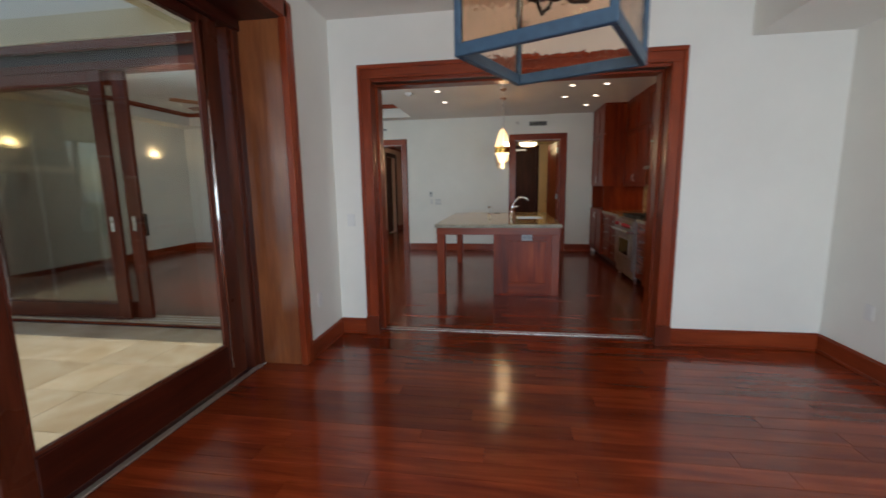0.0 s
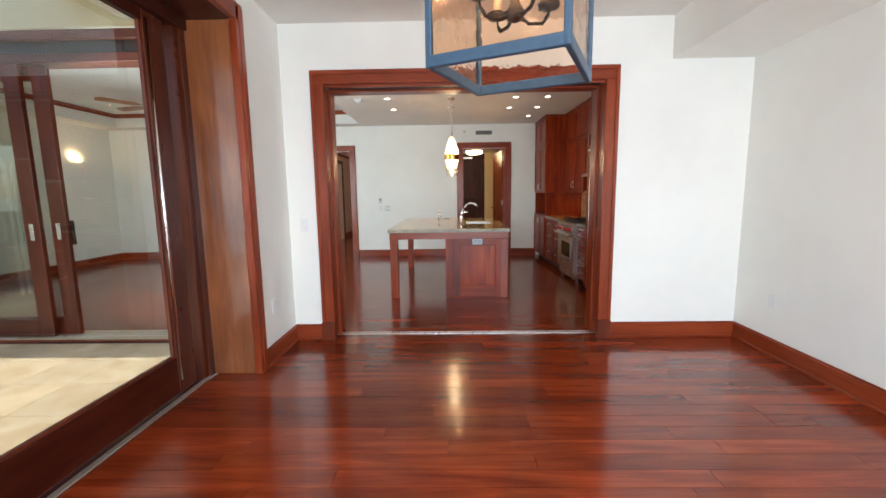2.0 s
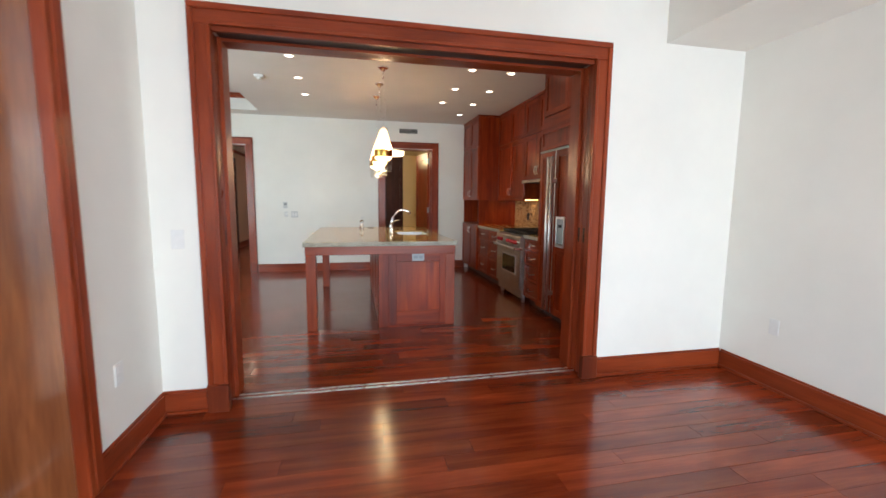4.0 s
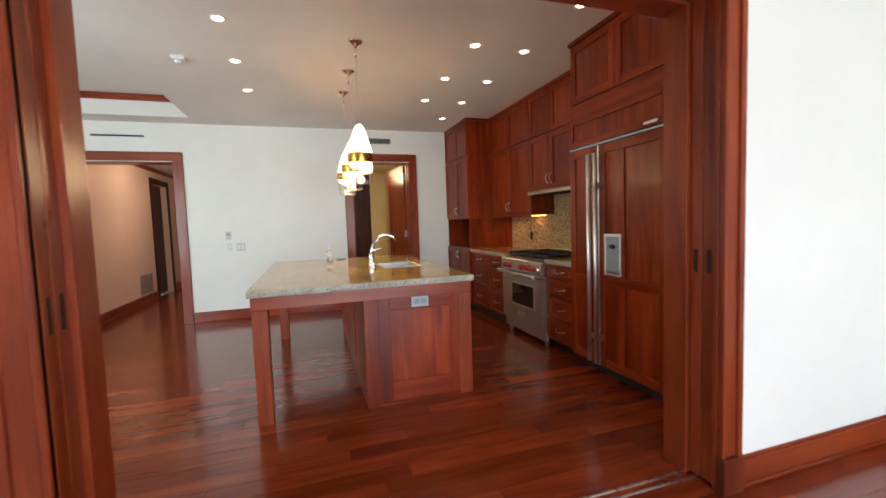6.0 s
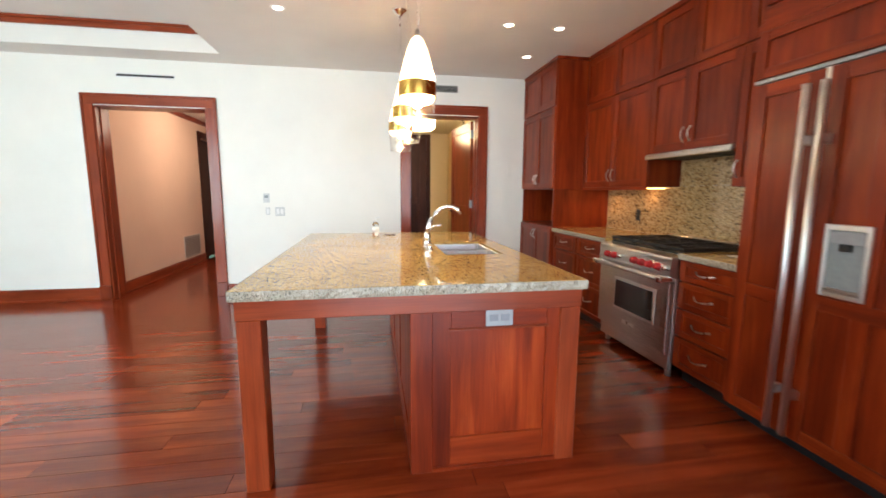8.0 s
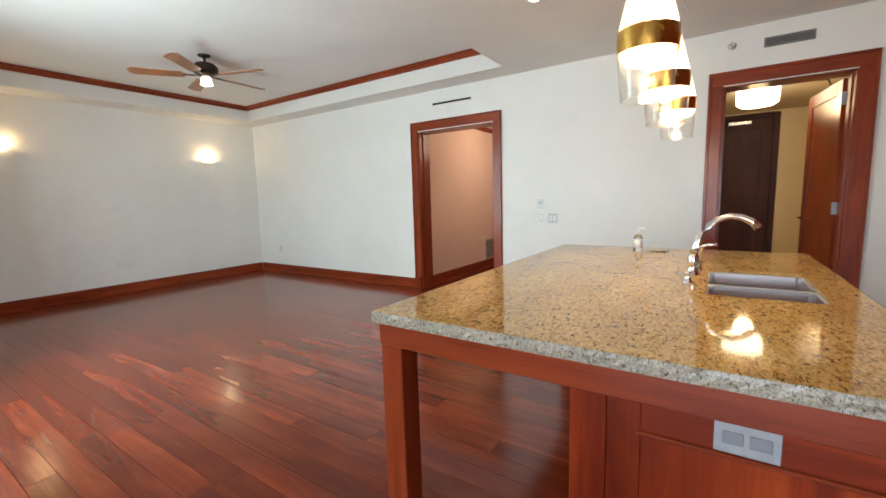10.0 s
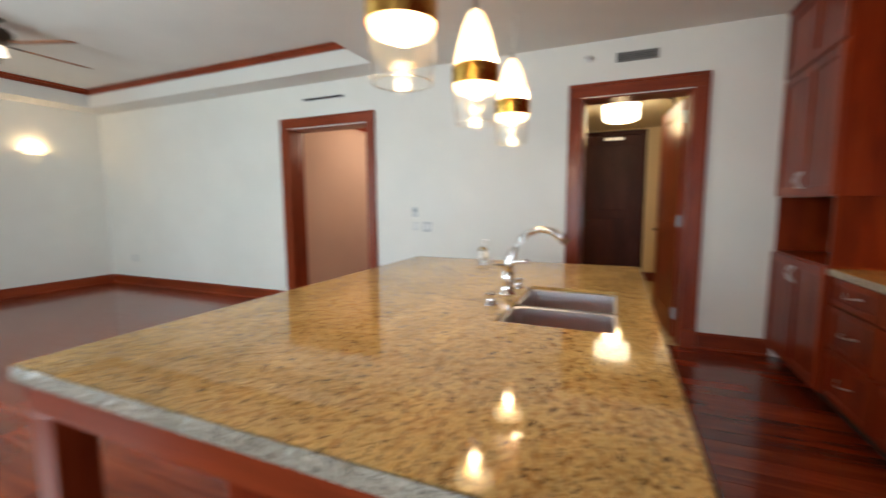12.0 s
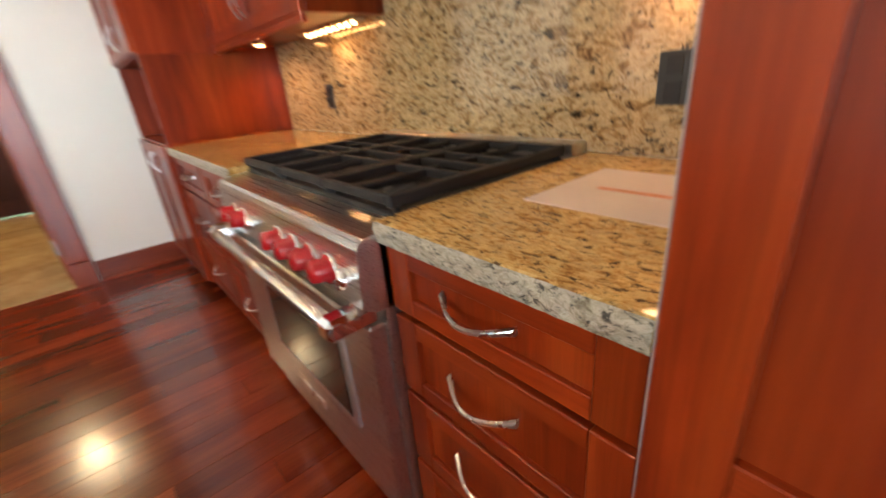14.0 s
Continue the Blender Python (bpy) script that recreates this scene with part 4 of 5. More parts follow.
for r in rows:
    tall = r[5] - r[4] > 0.5
    part("stile" if tall else "rail", boxes(r, bevel=0.002), M_cab_v if tall else M_cab_y, side)
for k in range(4):
    w = (S1 - S0 - 0.24) / 4
    a = S0 + 0.12 + k * w
    rows = [(X1 - 0.012, X1 + 0.004, a + 0.002, a + 0.06, 0.11, 0.78), (X1 - 0.012, X1 + 0.004, a + w - 0.06, a + w - 0.002, 0.11, 0.78), (X1 - 0.012, X1 + 0.004, a + 0.06, a + w - 0.06, 0.11, 0.17), (X1 - 0.012, X1 + 0.004, a + 0.06, a + w - 0.06, 0.72, 0.78)]
    d = part("door", boxes((X1 - 0.012, X1 - 0.006, a + 0.004, a + w - 0.004, 0.112, 0.778)), M_cab_v, t)
    for r in rows:
        part("stile" if r[5] - r[4] > 0.5 else "rail", boxes(r, bevel=0.002), M_cab_v, d)
t = thing("island_worktop", (0.32, 7.0, 0.873), "polished golden granite island top with chiselled edges", "worktop")
bm = bmesh.new()
slab(bm, -0.48, 1.098, 5.84, 8.215, 0.8725, 0.9175, (0.575, 0.965, 6.69, 7.35))
part("top", bm, M_granite, t)
bm = bmesh.new()
rough_edge(bm, -0.482, 1.100, 5.838, 8.217, 0.873, 0.9165, "WENS")
part("edge", bm, M_edge, t, "chiselled grey-green granite edge")

# sink with two bowls
t = thing("kitchen_sink", (0.8, 7.0, 0.72), "stainless steel undermount sink with two bowls", "sink")
for g0, g1 in ((6.6915, 6.985), (7.01, 7.3485)):
    bm = bmesh.new()
    o = [(0.5765, g0), (0.9635, g0), (0.9635, g1), (0.5765, g1)]
    i = [(0.583, g0 + 0.008), (0.957, g0 + 0.008), (0.957, g1 - 0.008), (0.583, g1 - 0.008)]
    rims = [[bm.verts.new((*p, z)) for p in ring] for ring, z in ((o, 0.903), (i, 0.899), (i, 0.72))]
    for a, b in zip(rims, rims[1:]):
        for k in range(4):
            bm.faces.new((a[k], a[(k + 1) % 4], b[(k + 1) % 4], b[k]))
    bm.faces.new(rims[2])
    bmesh.ops.bevel(bm, geom=[e for e in bm.edges if min(v.co.z for v in e.verts) < 0.8], offset=0.02, segments=3, affect="EDGES")
    bowl = part("bowl", bm, M_sink, t)
    bm = bmesh.new()
    lathe(bm, [(0.045, 0.721), (0.045, 0.724), (0.03, 0.7225), (0.0, 0.7225)], (0.80, (g0 + g1) / 2, 0), 16)
    part("drain", bm, M_chrome, bowl)
part("divider", boxes((0.578, 0.962, 6.979, 7.016, 0.725, 0.897), bevel=0.012), M_sink, t)

t = thing("kitchen_faucet", (0.51, 7.12, 0.9175), "polished chrome arched kitchen faucet with a side lever", "faucet")
FXX, FY, FZ = 0.51, 7.12, 0.9175
bm = bmesh.new()
lathe(bm, [(0.034, 0.0), (0.034, 0.006), (0.026, 0.012), (0.024, 0.05), (0.027, 0.06), (0.025, 0.10), (0.016, 0.115)], (FXX, FY, FZ), 18)
part("base", bm, M_chrome, t)
rise = ((0.0, 0.09), (0.008, 0.145), (0.026, 0.20), (0.058, 0.25), (0.095, 0.282), (0.14, 0.298), (0.185, 0.294), (0.225, 0.274), (0.252, 0.245))
pts = [(FXX + dx, FY - 0.1 * dx, FZ + dz) for dx, dz in rise]
bm = bmesh.new()
tube(bm, pts, [0.021, 0.019, 0.017, 0.0155, 0.0145, 0.0145, 0.0155, 0.017, 0.018], 14)
part("spout", bm, M_chrome, t)
bm = bmesh.new()
tube(bm, [(FXX + 0.012, FY - 0.016, FZ + 0.13), (FXX + 0.05, FY - 0.04, FZ + 0.158), (FXX + 0.10, FY - 0.055, FZ + 0.164)], [0.012, 0.008, 0.009], 10)
part("lever", bm, M_chrome, t)
for dx, dy in ((-0.01, -0.23), (0.02, 0.14)):
    t = thing("counter_fitting", (FXX + dx, FY + dy, FZ), "small chrome air switch beside the sink", "fitting", "chrome fittings beside the sink")
    bm = bmesh.new()
    lathe(bm, [(0.022, 0.0), (0.022, 0.008), (0.014, 0.012), (0.014, 0.045), (0.018, 0.05), (0.0, 0.052)], (FXX + dx, FY + dy, FZ), 14)
    part("stem", bm, M_chrome, t)

t = thing("soap_bottle", (0.135, 7.95, 0.9175), "clear soap bottle with a pump and white label", "bottle")
bm = bmesh.new()
lathe(bm, [(0.028, 0.0), (0.03, 0.004), (0.03, 0.10), (0.022, 0.118), (0.012, 0.125)], (0.135, 7.95, 0.9177), 18)
part("bottle", bm, glass("bottle_glass", (0.95, 0.97, 0.97), 0.02), t)
bm = bmesh.new()
lathe(bm, [(0.0306, 0.03), (0.0306, 0.085)], (0.135, 7.95, 0.9177), 18)
part("label", bm, M_white, t)
bm = bmesh.new()
lathe(bm, [(0.012, 0.124), (0.013, 0.14), (0.005, 0.142), (0.005, 0.165)], (0.135, 7.95, 0.9177), 12)
tube(bm, [(0.135, 7.95, 1.083), (0.165, 7.94, 1.086), (0.178, 7.935, 1.078)], 0.006, 8)
part("pump", bm, M_white, t)
t = thing("key_bunch", (0.27, 7.97, 0.9175), "small dark bunch of keys on the worktop", "keys")
for a, dx in ((0.2, 0.0), (0.9, 0.035), (-0.4, -0.03)):
    bm = bmesh.new()
    box(bm, -0.004, 0.034, -0.005, 0.005, 0, 0.004, 0.001)
    lathe(bm, [(0.014, 0.0), (0.014, 0.005)], (-0.012, 0, 0), 12)
    bmesh.ops.rotate(bm, verts=bm.verts, cent=(0, 0, 0), matrix=Matrix.Rotation(a, 3, "Z"))
    bmesh.ops.translate(bm, verts=bm.verts, vec=(0.27 + dx, 7.97 + dx * 0.4, 0.918 + abs(dx) * 0.1))
    part("key", bm, M_bronze, t)
t = thing("paper_sheet", (2.55, 6.26, 0.9155), "pinkish paper sheet lying on the granite worktop", "paper")
bm = bmesh.new()
box(bm, 2.41, 2.70, 6.10, 6.42, 0.9158, 0.9172)
part("sheet", bm, plain("paper", (0.74, 0.64, 0.57), 0.22, 0.03, 8), t)
part("printed_bar", boxes((2.54, 2.556, 6.17, 6.35, 0.9172, 0.9176)), plain("orange_print", (0.62, 0.24, 0.12), 0.5), t)


# ---------------------------------------------------------------- lamps and fixtures
M_frost = mat("frosted_shade")[0]
_p = M_frost.node_tree.nodes["Principled BSDF"]
_p.inputs["Base Color"].default_value = (0.95, 0.90, 0.82, 1)
_p.inputs["Roughness"].default_value = 0.35
_p.inputs["Transmission Weight"].default_value = 0.55
_p.inputs["Subsurface Weight"].default_value = 0.0
_p.inputs["Emission Color"].default_value = (1.0, 0.80, 0.55, 1)
_p.inputs["Emission Strength"].default_value = 0.28
M_clear = pane_glass("pendant_glass", (1.0, 0.985, 0.955))
M_bulb = glow("lit_bulb", (1.0, 0.72, 0.40), 16.0)
M_inner = glow("inner_glass_glow", (1.0, 0.80, 0.48), 2.2)
M_down = glow("downlight_lens", (1.0, 0.82, 0.66), 5.0)


def pendant(y):
    x = 0.363
    t = thing("pendant_lamp", (x, y, KCEIL), "lit pendant lamp of white and clear glass with brass band", "pendant lamp", "pendants over the island")
    bm = bmesh.new()
    lathe(bm, [(0.0, -0.045), (0.018, -0.044), (0.03, -0.03), (0.06, -0.012), (0.064, 0.0)], (x, y, KCEIL), 24)
    part("canopy", bm, M_chrome, t, "polished dark chrome ceiling cup")
    bm = bmesh.new()
    tube(bm, [(x, y, KCEIL - 0.04), (x, y, KCEIL - 0.13)], 0.006, 8)
    part("stem", bm, M_chrome, t)
    bm = bmesh.new()
    tube(bm, [(x, y, KCEIL - 0.12), (x, y, 2.14)], 0.0016, 6)
    tube(bm, [(x, y, KCEIL - 0.12), (x + 0.012, y, KCEIL - 0.28), (x + 0.03, y, KCEIL - 0.42), (x + 0.014, y, 2.26), (x, y, 2.17)], 0.0022, 6)
    part("cord", bm, M_nickel, t, "thin cable and wavy cord")
    bm = bmesh.new()
    lathe(bm, [(0.012, 2.185), (0.012, 2.15), (0.022, 2.148)], (x, y, 0), 16)
    part("cap", bm, M_nickel, t)
    bm = bmesh.new()
    lathe(bm, [(0.020, 2.150), (0.036, 2.132), (0.058, 2.08), (0.078, 2.01), (0.092, 1.95), (0.1005, 1.91)], (x, y, 0), 32)
    bmesh.ops.delete(bm, geom=[f for f in bm.faces if len(f.verts) > 4], context="FACES")
    part("shade", bm, M_frost, t, "white frosted glass shade")
    bm = bmesh.new()
    lathe(bm, [(0.1025, 1.912), (0.104, 1.87), (0.102, 1.835)], (x, y, 0), 32)
    bmesh.ops.delete(bm, geom=[f for f in bm.faces if len(f.verts) > 4], context="FACES")
    part("band", bm, M_brass, t, "gilded brass band")
    bm = bmesh.new()
    lathe(bm, [(0.100, 1.838), (0.098, 1.79), (0.092, 1.72), (0.086, 1.675)], (x, y, 0), 32)
    bmesh.ops.delete(bm, geom=[f for f in bm.faces if len(f.verts) > 4], context="FACES")
    part("chimney", bm, M_clear, t, "clear glass lower cylinder")
    bm = bmesh.new()
    ring = [(x + 0.0865 * math.cos(2 * math.pi * k / 32), y + 0.0865 * math.sin(2 * math.pi * k / 32), 1.675) for k in range(33)]
    tube(bm, ring, 0.0022, 6)
    part("rim", bm, glass("rim_glass", (1, 0.95, 0.85), 0.05), t)
    bm = bmesh.new()
    lathe(bm, [(0.0, 1.775), (0.018, 1.782), (0.028, 1.80), (0.028, 1.82), (0.016, 1.85), (0.014, 1.88)], (x, y, 0), 20)
    part("bulb", bm, M_bulb, t, "glowing bulb")
    bm = bmesh.new()
    lathe(bm, [(0.096, 1.842), (0.092, 1.822), (0.078, 1.806), (0.045, 1.797)], (x, y, 0), 28)
    bmesh.ops.delete(bm, geom=[f for f in bm.faces if len(f.verts) > 4], context="FACES")
    part("inner_glass", bm, M_inner, t, "glowing white inner glass")
    bm = bmesh.new()
    lathe(bm, [(0.016, 1.88), (0.018, 1.95), (0.010, 2.14)], (x, y, 0), 14)
    part("socket", bm, M_white, t)
    bulb_light("pendant_light", (x, y, 1.735), 3.0, WARM, 0.03)
    bulb_light("pendant_light_upper", (x + 0.045, y, 1.94), 4.0, WARM, 0.03)


for y in (6.43, 7.10, 7.76):
    pendant(y)


def downlight(x, y):
    t = thing("downlight", (x, y, KCEIL), "small lit recessed ceiling downlight with white ring", "downlight", "kitchen downlights")
    bm = bmesh.new()
    lathe(bm, [(0.038, 0.02), (0.040, -0.004), (0.058, -0.006), (0.064, 0.0)], (x, y, KCEIL), 24)
    bmesh.ops.delete(bm, geom=[f for f in bm.faces if len(f.verts) > 4], context="FACES")
    part("ring", bm, M_white, t)
    bm = bmesh.new()
    lathe(bm, [(0.0, -0.003), (0.034, -0.0035), (0.038, -0.001)], (x, y, KCEIL), 20)
    part("lens", bm, M_down, t, "glowing lens")
    spot_light("downlight_beam", (x, y, KCEIL - 0.02), 1.9, (1.0, 0.80, 0.58), 95)


for x, y in ((1.36, 6.28), (1.84, 6.30), (1.36, 7.11), (1.84, 7.11), (1.36, 7.89), (1.84, 7.89), (1.84, 8.70), (1.84, 5.48), (-0.61, 6.28), (-0.62, 7.07), (-0.63, 7.90)):
    downlight(x, y)

t = thing("smoke_detector", (-1.06, 7.08, KCEIL), "white square smoke detector on the ceiling", "smoke detector")
part("body", boxes((-1.115, -1.005, 7.025, 7.135, KCEIL - 0.032, KCEIL), bevel=0.006), M_white, t)
bm = bmesh.new()
lathe(bm, [(0.0, -0.055), (0.03, -0.054), (0.036, -0.046), (0.036, -0.03)], (-1.06, 7.08, KCEIL), 20)
part("sensor", bm, M_white, t)


def vent(x0, x1, z0, z1, slats, material, label):
    t = thing("air_vent", ((x0 + x1) / 2, 9.588, z0), label, "vent")
    # flat black sheet paints the shade inside the duct
    part("backing", boxes((x0, x1, 9.586, 9.589, z0, z1)), M_black, t)
    w = 0.010
    part("frame", boxes((x0 - w, x1 + w, 9.580, 9.589, z1, z1 + w), (x0 - w, x1 + w, 9.580, 9.589, z0 - w, z0), (x0 - w, x0, 9.580, 9.589, z0, z1), (x1, x1 + w, 9.580, 9.589, z0, z1), bevel=0.001), material, t)
    for k in range(slats):
        z = z0 + (k + 0.5) * (z1 - z0) / slats
        part("slat", boxes((x0, x1, 9.581, 9.587, z - 0.0035, z + 0.0035)), material, t)


vent(0.898, 1.228, 2.615, 2.68, 4, plain("vent_grey", (0.25, 0.24, 0.22), 0.4), "grey louvred air vent over the doorway")
vent(-2.755, -2.15, 2.62, 2.645, 0, M_white, "narrow black slot air vent over the doorway")


M_cover = plain("pale_plate", (0.60, 0.60, 0.58), 0.4)


def plate(x, z, w, h, kind, face=9.59, label="white wall switch plate", cat="switch"):
    t = thing("wall_plate", (x, face, z), label, cat)
    part("cover", boxes((x - w / 2, x + w / 2, face - 0.007, face, z - h / 2, z + h / 2), bevel=0.002), M_cover if face > 9 else M_white, t)
    if kind == "rocker":
        n = max(1, round(w / 0.055))
        for k in range(n):
            xc = x + (k - (n - 1) / 2) * 0.048
            part("rocker", boxes((xc - 0.016, xc + 0.016, face - 0.010, face - 0.006, z - 0.033, z + 0.033), bevel=0.001), M_white, t)
    elif kind == "screen":
        part("display", boxes((x - w * 0.3, x + w * 0.3, face - 0.009, face - 0.006, z, z + h * 0.3)), plain("display_grey", (0.30, 0.32, 0.31), 0.2), t)
    elif kind == "outlet":
        for dz in (-0.025, 0.025):
            part("receptacle", boxes((x - 0.016, x + 0.016, face - 0.009, face - 0.006, z + dz - 0.016, z + dz + 0.016), bevel=0.001), M_white, t)


plate(-1.20, 1.235, 0.075, 0.115, "screen", 9.59, "white wall thermostat with grey display", "thermostat")
plate(-1.045, 1.065, 0.115, 0.115, "rocker")
plate(-1.19, 1.07, 0.05, 0.09, "rocker")
plate(-6.44, 0.45, 0.072, 0.115, "outlet", 9.59, "white wall socket plate", "socket")
plate(-1.02, 1.10, 0.072, 0.115, "rocker", 4.335, "white wall switch beside the wide opening")


def side_plate(x, y, z, w, h, s, label, cat):
    t = thing("wall_plate", (x, y, z), label, cat)
    part("cover", boxes((x, x + s * 0.007, y - w / 2, y + w / 2, z - h / 2, z + h / 2), bevel=0.002), M_white, t)
    for dz in (-0.025, 0.025):
        part("receptacle", boxes((x + s * 0.006, x + s * 0.009, y - 0.016, y + 0.016, z + dz - 0.016, z + dz + 0.016), bevel=0.001), M_white, t)


side_plate(-1.16, 3.88, 0.46, 0.072, 0.115, 1, "white wall socket plate low on the wall", "socket")
side_plate(2.985, 3.9, 0.46, 0.072, 0.115, -1, "white wall socket plate low on the wall", "socket")
side_plate(WX, 7.25, 0.45, 0.20, 0.09, 1, "wide white wall socket plate low on the wall", "socket")
side_plate(WX, 7.22, 1.305, 0.12, 0.04, 1, "small white cable plate on the wall", "socket")


def sprinkler(x, y, z):
    t = thing("sprinkler_head", (x, y, z), "small round metal sprinkler head on the wall", "sprinkler")
    m = Euler((radians(90), 0, 0)).to_matrix()
    bm = bmesh.new()
    lathe(bm, [(0.034, 0.0), (0.034, 0.005), (0.02, 0.008), (0.012, 0.012), (0.012, 0.03), (0.022, 0.032), (0.022, 0.035)], (x, y, z), 18, m)
    part("head", bm, M_nickel, t)


sprinkler(0.554, 4.335, 2.707)
sprinkler(0.65, 9.59, 2.675)
t = thing("ceiling_sprinkler", (-4.15, 9.42, KCEIL), "small white sprinkler head under the ceiling edge", "sprinkler")
bm = bmesh.new()
lathe(bm, [(0.045, 0.0), (0.045, -0.006), (0.02, -0.012), (0.014, -0.03), (0.024, -0.034), (0.024, -0.038)], (-4.15, 9.42, KCEIL), 18)
part("head", bm, M_white, t)


def sconce(y, z):
    t = thing("wall_sconce", (WX, y, z), "small lit uplight wall sconce with plaster bowl", "sconce", "great room sconces")
    bm = bmesh.new()
    n = 16
    prof = [(0.14, 0.05), (0.135, 0.03), (0.10, 0.008), (0.05, 0.0)]
    rings = []
    for r, h in prof:
        rings.append([bm.verts.new((WX + 0.9 * r * math.sin(math.pi * k / n), y + r * math.cos(math.pi * k / n), z - 0.05 + h)) for k in range(n + 1)])
    for a, b in zip(rings, rings[1:]):
        for k in range(n):
            bm.faces.new((a[k], a[k + 1], b[k + 1], b[k])).smooth = True
    bm.faces.new(rings[-1])
    bmesh.ops.solidify(bm, geom=bm.faces[:], thickness=0.006)
    part("bowl", bm, M_white, t)
    bm = bmesh.new()
    lathe(bm, [(0.0, -0.02), (0.02, -0.015), (0.02, 0.015), (0.0, 0.02)], (WX + 0.05, y, z - 0.015), 12)
    part("bulb", bm, M_bulb, t, "glowing bulb")
    bulb_light("sconce_light", (WX + 0.06, y, z + 0.03), 4.5, (1.0, 0.70, 0.38), 0.02)


sconce(8.67, 2.13)
sconce(6.03, 2.13)

# ceiling fan
FC = (-4.5, 7.42)
t = thing("ceiling_fan", (*FC, 3.08), "ceiling fan with five wooden blades and a small lamp", "ceiling fan")
bm = bmesh.new()
lathe(bm, [(0.07, 3.079), (0.066, 3.065), (0.03, 3.05), (0.015, 3.045), (0.015, 2.97)], (*FC, 0), 20)
part("rod", bm, M_bronze, t)
bm = bmesh.new()
lathe(bm, [(0.03, 3.00), (0.10, 2.98), (0.135, 2.945), (0.135, 2.885), (0.10, 2.855), (0.06, 2.835)], (*FC, 0), 28)
part("motor", bm, M_bronze, t, "dark bronze motor housing")
M_blade = wood("blade_wood", (0.26, 0.085, 0.028), (0.38, 0.135, 0.045), (0.46, 0.18, 0.065), 0, 0.35, 0.2)
for k in range(5):
    a = radians(20 + 72 * k)
    rot = Matrix.Translation((*FC, 2.845)) @ Matrix.Rotation(a, 4, "Z")
    bm = bmesh.new()
    box(bm, 0.10, 0.24, -0.02, 0.02, -0.004, 0.004, 0.002)
    bmesh.ops.transform(bm, verts=bm.verts, matrix=rot)
    arm = part("blade_arm", bm, M_bronze, t)
    bm = bmesh.new()
    box(bm, 0.20, 0.76, -0.062, 0.062, -0.004, 0.004)
    for v in bm.verts:
        if v.co.x > 0.6:
            v.co.y *= 1.2
    bmesh.ops.bevel(bm, geom=[e for e in bm.edges if abs(e.verts[0].co.z - e.verts[1].co.z) > 0.005], offset=0.03, segments=3, affect="EDGES")
    bmesh.ops.rotate(bm, verts=bm.verts, cent=(0, 0, 0), matrix=Matrix.Rotation(radians(11), 3, "X"))
    bmesh.ops.transform(bm, verts=bm.verts, matrix=rot)
    part("blade", bm, M_blade, t, "reddish wooden fan blade")
bm = bmesh.new()
lathe(bm, [(0.045, 2.835), (0.055, 2.81), (0.07, 2.74), (0.0, 2.725)], (*FC, 0), 20)
part("lamp_shade", bm, glow("fan_lamp", (1.0, 0.85, 0.66), 1.0), t, "pale lit glass shade")

# lantern over the dining table place
LC, LR, LZ, LH = (0.548, 1.948), radians(-25.3), 1.752, 0.62
# dark iron with the blue of the reflected sky put into its colour
M_frame = plain("sky_tinted_iron", (0.036, 0.07, 0.11), 0.4, 0.15)
M_lglass = glass("seedy_amber_glass", (1.0, 0.80, 0.65), 0.03, 1.3, 0.3)
t = thing("lantern_chandelier", (*LC, CEIL), "square iron lantern with rippled amber glass and candle lamps", "chandelier")
rot = Matrix.Translation((*LC, LZ)) @ Matrix.Rotation(LR, 4, "Z")
hw, b = 0.203, 0.020


def placed(bm):
    bmesh.ops.transform(bm, verts=bm.verts, matrix=rot)
    return bm


for z0, z1 in ((0.0, 0.035), (LH - 0.03, LH)):
    for s in (-1, 1):
        part("rail", placed(boxes((-hw, hw, s * hw - b / 2, s * hw + b / 2, z0, z1), bevel=0.003)), M_frame, t)
        part("rail", placed(boxes((s * hw - b / 2, s * hw + b / 2, -hw + b / 2, hw - b / 2, z0, z1), bevel=0.003)), M_frame, t)
for sx in (-1, 1):
    for sy in (-1, 1):
        part("post", placed(boxes((sx * hw - b / 2, sx * hw + b / 2, sy * hw - b / 2, sy * hw + b / 2, 0.0, LH + 0.002), bevel=0.003)), M_frame, t)
for s in (-1, 1):
    part("pane", placed(boxes((-hw + b / 2, hw - b / 2, s * hw - 0.0015, s * hw + 0.0015, 0.035, LH - 0.03))), M_lglass, t)
    part("pane", placed(boxes((s * hw - 0.0015, s * hw + 0.0015, -hw + b / 2, hw - b / 2, 0.035, LH - 0.03))), M_lglass, t)
bm = bmesh.new()
lathe(bm, [(0.0, 0.16), (0.025, 0.17), (0.035, 0.19), (0.02, 0.21), (0.010, 0.24), (0.010, LH + 0.16)], (0, 0, 0), 14)
part("stem", placed(bm), M_bronze, t)
